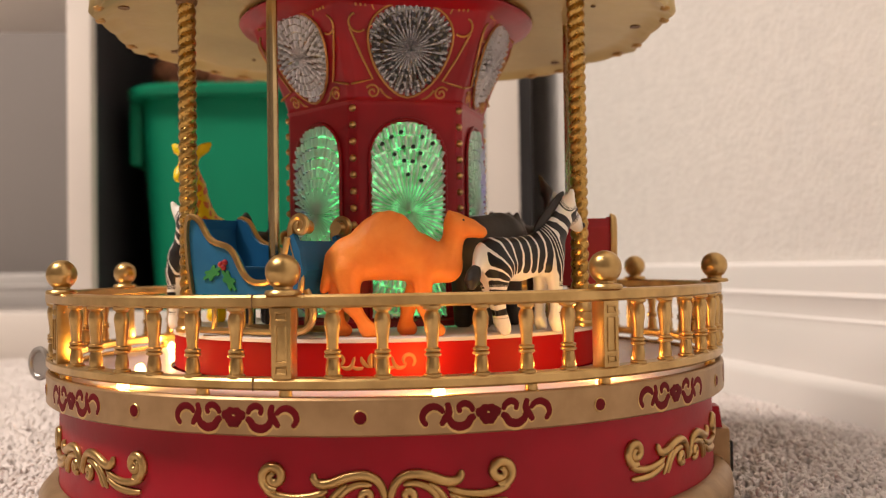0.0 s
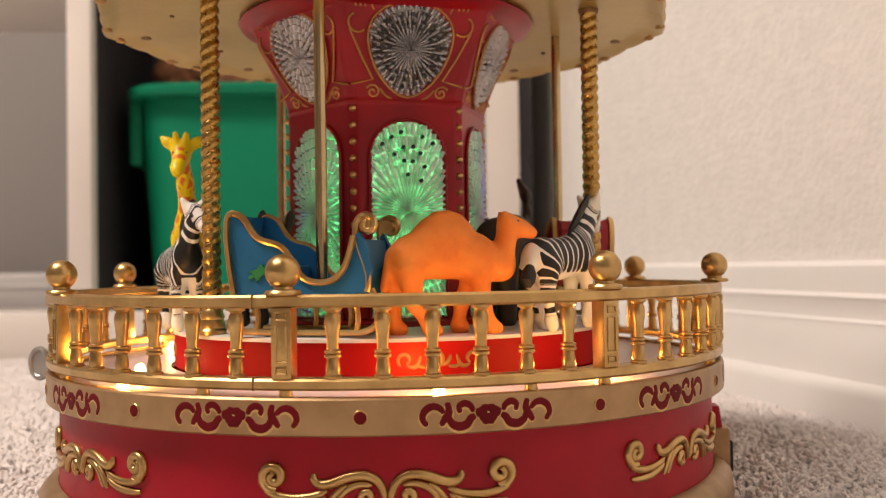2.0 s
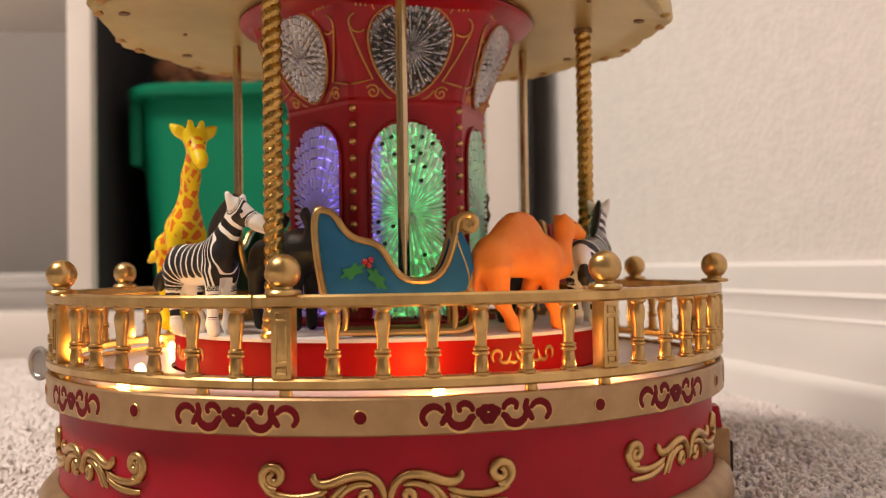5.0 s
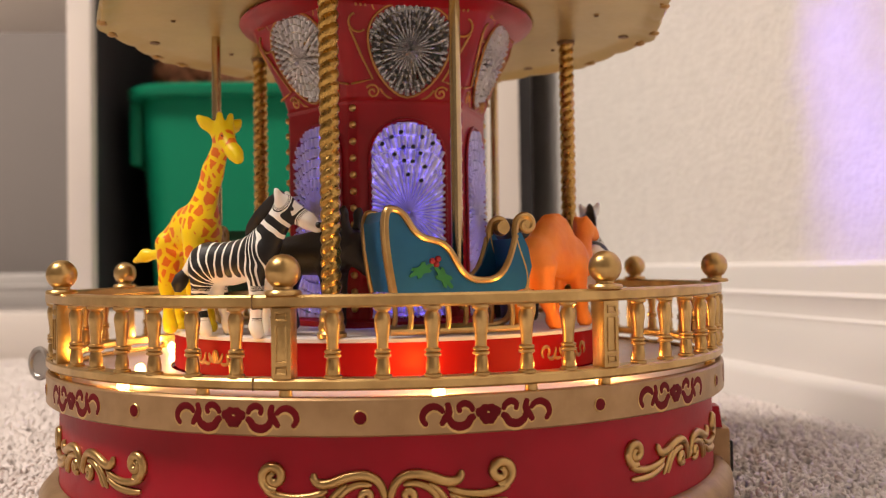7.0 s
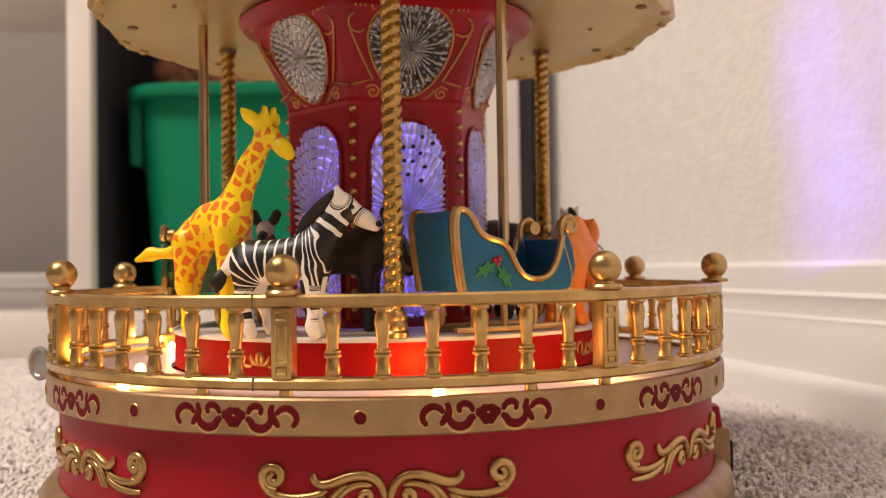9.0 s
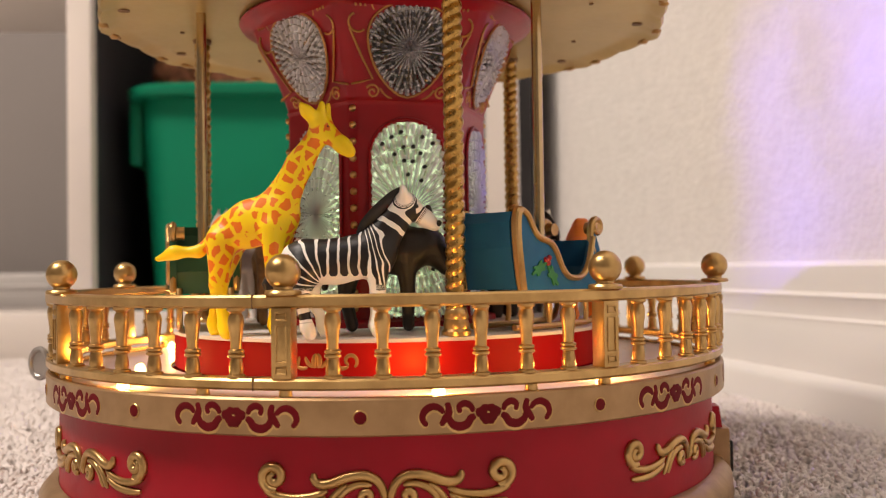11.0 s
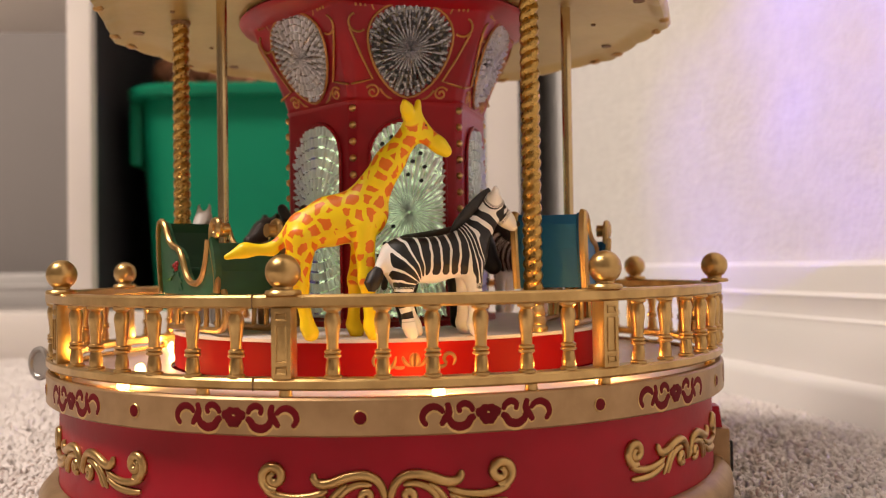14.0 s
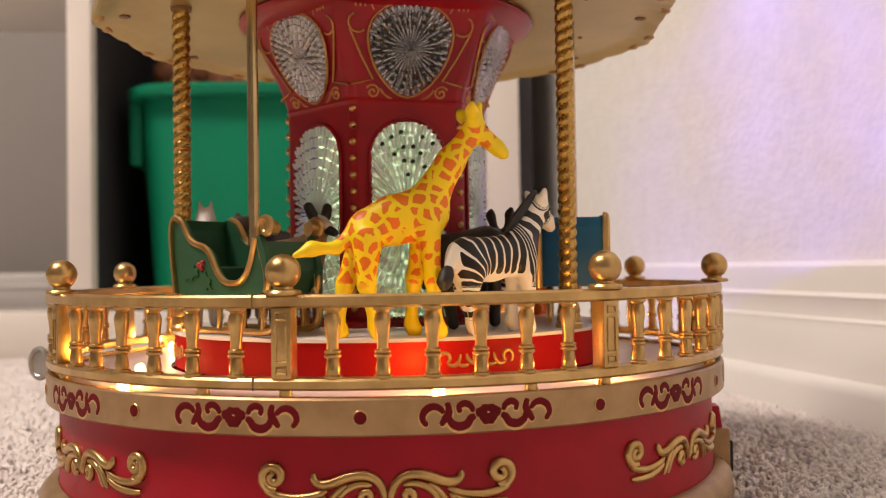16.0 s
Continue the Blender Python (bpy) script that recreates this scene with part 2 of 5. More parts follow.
    # unseen closing walls, made grey so metal and panes mirror a darker room
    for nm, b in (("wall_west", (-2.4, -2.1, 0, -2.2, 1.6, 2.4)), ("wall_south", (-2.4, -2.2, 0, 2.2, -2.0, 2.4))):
        tagged(part(nm, box(*b), WALL_GREY), "unseen wall closing the room, greyed to darken reflections", "wall", kind="structure")
    tagged(part("ceiling", box(-2.5, -2.3, 2.4, 2.3, 1.7, 2.5), CEILING), "plain white ceiling", "ceiling", kind="structure")


WALL_A, WALL_B, BACK_Y = (0.219, 0.230), (0.0870, 1.0), 1.0


def wall_x(y):
    return WALL_A[0] + (WALL_B[0] - WALL_A[0]) * (y - WALL_A[1]) / (WALL_B[1] - WALL_A[1])


def shelf():
    s = thing("storage_shelf", "white-edged storage shelf with dark inside panels", "shelf")
    y0, y1 = 0.52, 0.78
    part("plinth_board", box(-1.3, y0, 0.0, 0.122, y0 + 0.03, 0.0435, 0.001), WHITE_BOARD, s)
    part("floor_board", box(-1.3, y0 + 0.0302, 0.025, 0.118, y1, 0.040, 0.001), WHITE_BOARD, s)
    for x0, x1 in ((-0.305, -0.283), (0.0905, 0.122)):
        up = part("upright", box(x0, y0 + 0.002, 0.0437, x1, y0 + 0.02, 0.62, 0.0008), WHITE_BOARD, s)
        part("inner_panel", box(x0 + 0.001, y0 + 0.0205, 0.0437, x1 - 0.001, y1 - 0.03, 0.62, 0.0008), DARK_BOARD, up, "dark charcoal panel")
    # dark board standing in for the shade in the gap beside the wall
    part("gap_shade_panel", box(0.1225, y0 + 0.02, 0.0, 0.1375, y0 + 0.16, 0.62, 0.0008), DARK_BOARD, s, "dark charcoal panel")
    part("upper_board", box(-1.3, y0 + 0.022, 0.366, -0.3055, y1 - 0.03, 0.383, 0.0008), WHITE_BOARD, s)
    part("upper_board", box(-0.282, y0 + 0.022, 0.50, 0.09, y1 - 0.03, 0.515, 0.0008), WHITE_BOARD, s)
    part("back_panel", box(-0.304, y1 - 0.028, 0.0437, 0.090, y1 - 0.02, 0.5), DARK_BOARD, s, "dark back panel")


def bin_box():
    s = thing("storage_bin", "green plastic storage bin full of brown plush", "bin", m=Matrix.Translation((-0.099, 0.640, 0.0405)))
    h, n = 0.2235, 40

    def ring(wx, wy, z, p=5.0):
        out = []
        for i in range(n):
            a = 2 * math.pi * i / n
            c, q = math.cos(a), math.sin(a)
            out.append((wx * math.copysign(abs(c) ** (2 / p), c), wy * math.copysign(abs(q) ** (2 / p), q), z))
        return out
    rings = [ring(0.138, 0.074, 0.0), ring(0.145, 0.080, 0.003), ring(0.157, 0.088, h - 0.012), ring(0.157, 0.088, h - 0.011), ring(0.154, 0.085, h - 0.011), ring(0.142, 0.077, 0.004)]
    v = [p for q in rings for p in q]
    f = [(k * n + i, k * n + (i + 1) % n, (k + 1) * n + (i + 1) % n, (k + 1) * n + i) for k in range(len(rings) - 1) for i in range(n)]
    f += [tuple(range(n)), tuple(range((len(rings) - 1) * n, len(rings) * n))]
    part("tub", (v, f), GREEN_BIN, s)
    rr = [ring(0.157, 0.088, h - 0.012), ring(0.166, 0.100, h - 0.012), ring(0.168, 0.102, h - 0.009), ring(0.168, 0.102, h - 0.002), ring(0.165, 0.099, h), ring(0.154, 0.085, h), ring(0.154, 0.085, h - 0.010)]
    v = [p for q in rr for p in q]
    f = [(k * n + i, k * n + (i + 1) % n, (k + 1) * n + (i + 1) % n, (k + 1) * n + i) for k in range(len(rr) - 1) for i in range(n)]
    part("rim", (v, f), GREEN_BIN, s)
    for sx in (-1, 1):
        part("handle", joined(box(sx * 0.160 - 0.006, -0.055, h - 0.075, sx * 0.160 + 0.006, 0.055, h - 0.010, 0.002)), GREEN_BIN, s)
        part("latch", box(sx * 0.156 - 0.005, -0.02, h - 0.105, sx * 0.156 + 0.005, 0.02, h - 0.0752, 0.002), BLACK, s, "black latch")
    rng = random.Random(2)
    for k in range(5):
        t = thing("plush_toy", "brown curly plush lying in the green bin", "plush toy", "plush toys in the bin", m=Matrix.Translation((-0.218 + 0.05 * k, 0.635 + rng.uniform(-0.03, 0.03), 0.280 + rng.uniform(-0.004, 0.008))))
        blobs = [ball((rng.uniform(-0.028, 0.028), rng.uniform(-0.02, 0.02), rng.uniform(-0.015, 0.012)), rng.uniform(0.008, 0.017), 12, 8) for _ in range(16)]
        part("fur", joined(*blobs), FUR, t)


# ---- the fixed part of the carousel ----
RR = 0.120
POSTS = (-157.0, -110.1, -57.7, -12.9, 29.9, 74.0, 115.1, 159.0)


def scroll_drawing():
    """Half of the relief on the drum: strokes of (points, end radius, middle radius)."""
    out = []
    out.append((spiral(-0.0297, 0.0031, 0.0003, 0.0037, 60, 640, 30) + bezier((-0.0322, 0.0003), (-0.0300, -0.0028), (-0.0210, -0.0030), (-0.0155, -0.0002), 12), 0.0009, 0.0013))
    out.append((bezier((-0.0190, 0.0042), (-0.0195, 0.0012), (-0.0165, 0.0008), (-0.0135, 0.0020), 10) + bezier((-0.0135, 0.0020), (-0.0075, 0.0048), (-0.0012, 0.0050), (-0.0007, -0.0030), 12)[1:], 0.0010, 0.0014))
    out.append((spiral(-0.0052, -0.0018, 0.0003, 0.0022, 250, 690, 22), 0.0008, 0.0011))
    out.append((bezier((-0.0135, -0.0052), (-0.0125, 0.0005), (-0.0075, 0.0022), (-0.0040, 0.0010), 12), 0.0007, 0.0010))
    out.append((bezier((-0.0160, -0.0052), (-0.0145, -0.0020), (-0.0130, -0.0002), (-0.0105, 0.0012), 10), 0.0007, 0.0009))
    out.append((bezier((-0.0315, -0.0042), (-0.0260, -0.0050), (-0.0200, -0.0045), (-0.0160, -0.0018), 12), 0.0008, 0.0011))
    return out


def relief(strokes, r, mirror=True, bump=1.0):
    geos = []
    for pts, ra, rb in strokes:
        k = len(pts)
        rad = [(ra + (rb - ra) * math.sin(math.pi * i / (k - 1))) * (0.55 if i in (0, k - 1) else 1.0) for i in range(k)]
        for sgn in ((1, -1) if mirror is True else (mirror or 1,)):
            geos.append(tube([wrap(sgn * u, z, r + 0.0002 * bump) for u, z in pts], rad, 14))
    return joined(*geos)


def pressed(geo, r0, k):
    """Flattens a relief towards the cylinder that it lies on."""
    out = []
    for x, y, z in geo[0]:
        r = math.hypot(x, y)
        s = (r0 + (r - r0) * k) / r
        out.append((x * s, y * s, z))
    return out, geo[1]


def band_motif():
    """The cut-out scroll pattern of the gold band, as strokes."""
    mm = [([(-13.7, -2.3), (-14.7, -0.6), (-14.2, 1.2), (-12.6, 2.2), (-11.0, 1.8), (-10.0, 0.6)], 0.5, 0.75),
          ([(-9.3, 3.1), (-8.9, 1.6), (-9.0, 0.4), (-9.9, -1.0), (-10.7, -2.3)], 0.5, 0.8),
          ([(-9.0, 0.2), (-8.4, -1.7), (-6.8, -2.7), (-5.0, -2.3), (-4.0, -0.9), (-3.0, -0.2)], 0.6, 0.9),
          ([(-6.3, 0.5), (-6.6, 1.9), (-5.4, 2.7), (-4.0, 2.0), (-3.4, 0.6)], 0.5, 0.7),
          ([(-2.9, 0.2), (-1.8, 0.4), (-0.9, 0.5), (-0.3, 0.5)], 0.7, 1.15),
          ([(-1.9, -1.3), (-1.2, -0.8), (-0.6, -0.4), (-0.2, -0.2)], 0.7, 0.95),
          ([(-0.45, -2.5), (-0.5, -1.5), (-0.5, -0.6), (-0.4, 0.3)], 0.6, 1.1),
          ([(-0.4, 2.3), (-0.5, 1.6), (-0.6, 1.0), (-0.5, 0.4)], 0.6, 1.1)]
    out = []
    for pts, ra, rb in mm:
        k = len(pts)
        fine = []
        for i in range((k - 1) * 4 + 1):
            t = i / 4
            j = min(int(t), k - 2)
            p0, p1, p2, p3 = pts[max(j - 1, 0)], pts[j], pts[j + 1], pts[min(j + 2, k - 1)]
            q = t - j
            fine.append(tuple(0.0005 * (2 * b + (c - a) * q + (2 * a - 5 * b + 4 * c - d) * q * q + (3 * b - a - 3 * c + d) * q ** 3) for a, b, c, d in zip(p0, p1, p2, p3)))
        out.append(([(1.17 * u, 1.08 * w) for u, w in fine], ra * 0.0010, rb * 0.00105))
    return out


def hexring(apothem, z, n=360, mix=0.0, rc=None, turn=11.5):
    """A ring between a rounded hexagon and a circle of radius rc."""
    out = []
    for i in range(n):
        a = 2 * math.pi * i / n
        local = (a - radians(turn) + math.pi / 6) % (math.pi / 3) - math.pi / 6
        rh = min(apothem / math.cos(local), apothem * 1.125)
        r = rh + (((rc or rh) - rh) * mix)
        out.append((r * math.sin(a), -r * math.cos(a), z))
    return out


def loft(rings):
    n = len(rings[0])
    v = [p for q in rings for p in q]
    f = [(k * n + i, k * n + (i + 1) % n, (k + 1) * n + (i + 1) % n, (k + 1) * n + i) for k in range(len(rings) - 1) for i in range(n)]
    return v, f


def fan_window(outline, cz, spokes, depth, cells=0.0075):
    """A pressed crystal pane: fluted rays from one centre, out to the outline. In x and z, facing -y."""
    n, m = spokes * 4, 22
    v, f = [], []
    for i in range(n):
        a = 2 * math.pi * i / n
        reach = outline(a)
        for k in range(m + 1):
            t = k / m
            rr = reach * t
            ridge = depth * (abs((i % 4) - 2) / 2 - 0.5) * min(1, t * 4)
            outer = min(1, max(0, (rr - cells) / 0.003))
            step = depth * 0.9 * outer * (0.5 + 0.5 * math.cos(rr / 0.00042 + (math.pi if (i // 4) % 2 else 0)))
            v.append((rr * math.sin(a), -ridge - step - 0.0005 * (1 - t * t), cz + rr * math.cos(a)))
    for i in range(n):
        j = (i + 1) % n
        for k in range(m):
            f.append((i * (m + 1) + k, j * (m + 1) + k, j * (m + 1) + k + 1, i * (m + 1) + k + 1))
    return v, f


def bar(a, r0, r1, w0, w1, lift):
    """A moulded bar along a ray from the pane's centre: a low ridge with sloping sides."""
    d, q = (math.sin(a), math.cos(a)), (math.cos(a), -math.sin(a))
    v = []
    for r, w in ((r0, w0), (r1, w1)):
        for k, y in ((-1.0, 0.0), (-0.45, -lift), (0.45, -lift), (1.0, 0.0)):
            v.append((r * d[0] + k * w * q[0], y, r * d[1] + k * w * q[1]))
    return v, [(0, 1, 5, 4), (1, 2, 6, 5), (2, 3, 7, 6), (0, 3, 2, 1), (4, 5, 6, 7)]


def rib_fan(outline, rays, inner, row, lift, seed, fill=0.66):
    """Rays out from the centre, then rings of short bars, like courses of bricks, out to the outline."""
    rng = random.Random(seed)
    out = []
    for i in range(rays):
        a = 2 * math.pi * (i + 0.5) / rays
        edge = outline(a)
        step = math.pi / rays * fill
        r1 = min(edge, inner * (1.12 if i % 2 else 0.92))
        out.append(bar(a, 0.0006, r1, 0.0006 * step, r1 * step, lift))
    r, k = inner * 1.02, 0
    while r < 0.038:
        n = max(12, round(2 * math.pi * r / 0.0019))
        for i in range(n):
            a = 2 * math.pi * (i + 0.5 * (k % 2)) / n
            edge = outline(a)
            ra, rb = r + rng.uniform(0, 0.0004), min(edge, r + row * rng.uniform(0.78, 0.96))
            if rb - ra > 0.0006:
                w = math.pi / n * rng.uniform(0.52, 0.78)
                out.append(bar(a, ra, rb, ra * w, rb * w, lift * rng.uniform(0.6, 1.15)))
        r, k = r + row, k + 1
    return joined(*out)


def crystal(name, silver, tone, ior=1.35):
    """Clear pressed plastic with a half-silvered back."""
    m = bpy.data.materials.new(name)
    m.use_nodes = True
    nt = m.node_tree
    b = nt.nodes["Principled BSDF"]
    b.inputs["Base Color"].default_value = (tone, tone, tone * 0.98, 1)
    b.inputs["Roughness"].default_value = 0.09
    b.inputs["Metallic"].default_value = silver
    b.inputs["Transmission Weight"].default_value = 0.8
    b.inputs["IOR"].default_value = ior
    tc = nt.nodes.new("ShaderNodeTexCoord")
    vo = nt.nodes.new("ShaderNodeTexVoronoi")
    vo.inputs["Scale"].default_value = 620
    bp = nt.nodes.new("ShaderNodeBump")
    bp.inputs["Strength"].default_value, bp.inputs["Distance"].default_value = 0.1, 0.0004
    nt.links.new(tc.outputs["Object"], vo.inputs["Vector"])
    nt.links.new(vo.outputs["Distance"], bp.inputs["Height"])
    nt.links.new(bp.outputs["Normal"], b.inputs["Normal"])
    return m


CRYSTAL = crystal("pressed_crystal_plastic", 0.55, 0.76)
# upper front pane and ribs: darker copies, its dark reflection put into the tone
CRYSTAL_DARKENED = crystal("darkened_crystal_plastic", 0.32, 0.50)
CRYSTAL_SIDE = crystal("glassy_crystal_plastic", 0.08, 0.9, 1.15)
RIB_DARKENED = mat("darkened_rib_plastic", (0.62, 0.60, 0.64), 0.26, 0.45, 0.2, 600, 0.1, trans=0.45, ior=1.25)
RIB = mat("silvery_rib_plastic", (0.90, 0.88, 0.92), 0.30, 0.18, 0.1, 600, 0.1, trans=0.40, ior=1.25)
BLOCKER = mat("dark_violet_blocker", (0.10, 0.08, 0.13), 0.6, 0.0, 0.1)


def arch_reach(half, top, bottom):
    """Distance from the centre to an arch's outline in the direction a (0 is up)."""
    def reach(a):
        s, c = math.sin(a), math.cos(a)
        best = 9.0
        if abs(s) > 1e-6:
            best = min(best, half / abs(s))
        if c < -1e-6:
            best = min(best, bottom / -c)
        zc = top - half
        if c > -0.2:
            q = c * zc
            d = q * q - zc * zc + half * half
            if d > 0:
                t = q + math.sqrt(d)
                if t * c > zc:
                    best = min(9.0, t)
        return best
    return reach


def egg_inside(u, w, grow=0.0):
    """An egg, wide above and narrow below, round the fan's centre."""
    w -= 0.0042
    h = 0.0112 if w > 0 else 0.0206
    p = 2.2 if w > 0 else 1.7
    return (abs(u) / (0.0146 + grow)) ** p + (abs(w) / (h + grow)) ** p < 1


def egg_reach(grow=0.0):
    def reach(a):
        lo, hi = 0.0, 0.03
        for _ in range(22):
            mid = (lo + hi) / 2
            if egg_inside(mid * math.sin(a), mid * math.cos(a), grow):
                lo = mid
            else:
                hi = mid
        return lo
    return reach


def carousel():
    c = thing("toy_carousel", "red and gold toy carousel base, railing and column standing on carpet", "toy carousel")
    part("foot_ring", lathe([(0.112, 0.0), (0.1245, 0.0), (0.1250, 0.003), (0.1245, 0.008), (0.1215, 0.0115), (0.1185, 0.012)], 128), GOLD_DULL, c, "dull gold foot ring")
    part("drum", lathe([(0.1183, 0.004), (0.1183, 0.0125), (0.1180, 0.0385)], 128), RED, c, "red plastic drum")
    band = part("band", lathe([(0.1181, 0.0387), (0.1216, 0.0385), (0.1222, 0.039), (0.1222, 0.0478), (0.1216, 0.0484), (0.1196, 0.0484), (0.1196, 0.0472)], 160), GOLD_DULL, c, "gold band with cut-out scrolls")
    motif = mesh_of("inlay", pressed(relief([(p, a * 1.3, b * 1.3) for p, a, b in band_motif()], 0.1222), 0.1222, 0.12), RED_DARK)
    # highlight on the cut-outs' lower edges, drawn as gold strokes shifted down
    edge_lights = [mesh_of("inlay_highlight", pressed(relief([([(u, z - 0.0003) for u, z in p], a * 1.62, b * 1.62)], 0.1222, sgn), 0.1222, 0.06), GOLD) for p, a, b in band_motif() for sgn in (1, -1)]
    dot = mesh_of("dot", moved(capped([(0.0016, 0.0), (0.0016, 0.0006), (0.0012, 0.0007)], 16), Matrix.Translation((0, -0.1219, 0.0434)) @ Matrix.Rotation(radians(90), 4, "X")), RED_DARK)
    rim = mesh_of("dot_rim", tube([(0.0018 * math.cos(radians(15 * i)), -0.1223, 0.0434 + 0.0018 * math.sin(radians(15 * i))) for i in range(25)], 0.00022, 6), GOLD)
    for k in range(-5, 6):
        part("inlay", motif, None, band, "dark red scroll cut-out", m=Matrix.Translation((0, 0, 0.0434)) @ Matrix.Rotation(radians(12.0 + 31.1 * k), 4, "Z"))
        for edge_light in edge_lights:
            part("inlay_highlight", edge_light, None, band, m=Matrix.Translation((0, 0, 0.0434)) @ Matrix.Rotation(radians(12.0 + 31.1 * k), 4, "Z"))
        part("dot", dot, None, band, "dark red round hole", m=Matrix.Rotation(radians(-3.4 + 31.1 * k), 4, "Z"))
        part("dot_rim", rim, None, band, m=Matrix.Rotation(radians(-3.4 + 31.1 * k), 4, "Z"))
    part("deck", lathe([(0.0815, 0.0473), (0.118, 0.0473), (0.1194, 0.0470)], 128), DECK, c, "pale translucent deck")
    strokes = scroll_drawing()
    sides = []
    for sgn in (1, -1):
        sides.append((mesh_of("scroll_relief", relief(strokes[:1], 0.1182, sgn), GOLD), [mesh_of("scroll_curl", relief([q], 0.1182, sgn), GOLD) for q in strokes[1:]]))
    for k in range(-3, 4):
        for main, curls in sides:
            s = part("scroll_relief", main, None, c, "raised gold scroll ornament", m=Matrix.Translation((0, 0, 0.0245)) @ Matrix.Rotation(radians(-0.3 + 50.5 * k), 4, "Z"))
            for q in curls:
                part("scroll_curl", q, None, s)
    railing(c)
    column(c)
    # lamps on the deck
    for k, (a, r, z) in enumerate(((-64, 0.0935, 0.0494), (-43, 0.1135, 0.0490), (6.6, 0.1135, 0.0492), (-120, 0.112, 0.0488), (150, 0.112, 0.0488), (36.5, 0.1055, 0.0488))):
        bulb = part("led_bulb", capped([(0.0017, 0.0), (0.0018, 0.001), (0.0014, 0.0021), (0.0005, 0.0027)], 14), LED, c, "glowing warm lamp", m=around(a, r, z - 0.0018))
        li = bpy.data.lights.new("led_light", "POINT")
        li.energy, li.color, li.shadow_soft_size = 0.024 if k else 0.007, (1.0, 0.52, 0.12), 0.0012
        lo = new("led_light", li)
        lo.location = around(a, r, z + 0.0022).translation
    # one more lamp glows through the platform's red wall
    part("led_bulb", capped([(0.0017, 0.0), (0.0018, 0.001), (0.0014, 0.0021), (0.0005, 0.0027)], 14), LED, c, "glowing warm lamp", m=around(5.2, 0.0735, 0.0510))
    li = bpy.data.lights.new("led_light", "POINT")
    li.energy, li.color, li.shadow_soft_size = 0.010, (1.0, 0.50, 0.11), 0.0012
    new("led_light", li).location = around(5.2, 0.0755, 0.0535).translation
    # wind-up key
    key = tube([(0.0042 * math.cos(radians(15 * i)), 0, 0.0052 * math.sin(radians(15 * i))) for i in range(25)], 0.0011, 8, 1.0)
    hub = tube([(0.004, 0, 0), (0.012, 0, 0)], 0.0014, 10)
    plate = prism([(0.0032 * math.cos(radians(30 * i)), 0.0042 * math.sin(radians(30 * i))) for i in range(12)], -0.0003, 0.0003)
    part("winding_key", joined(key, hub, plate), STEEL, c, "dull steel winding key", m=Matrix.Translation((-0.1280, -0.012, 0.0482)) @ Matrix.Rotation(radians(-25), 4, "Z"))
    sw = part("switch_box", box(-0.010, -0.0042, 0.0, 0.010, 0.004, 0.0215, 0.0012), GOLD_DULL, c, "gold switch housing", m=around(82, 0.1205))
    part("switch", box(-0.005, -0.0062, 0.0045, 0.005, -0.0041, 0.0160, 0.0006), BLACK, sw, "black slide switch")
    part("gusset", prism([(-0.009, 0.0216), (0.009, 0.0216), (0.004, 0.0285), (-0.004, 0.0285)], -0.0016, 0.002), RED, sw, "red gusset")


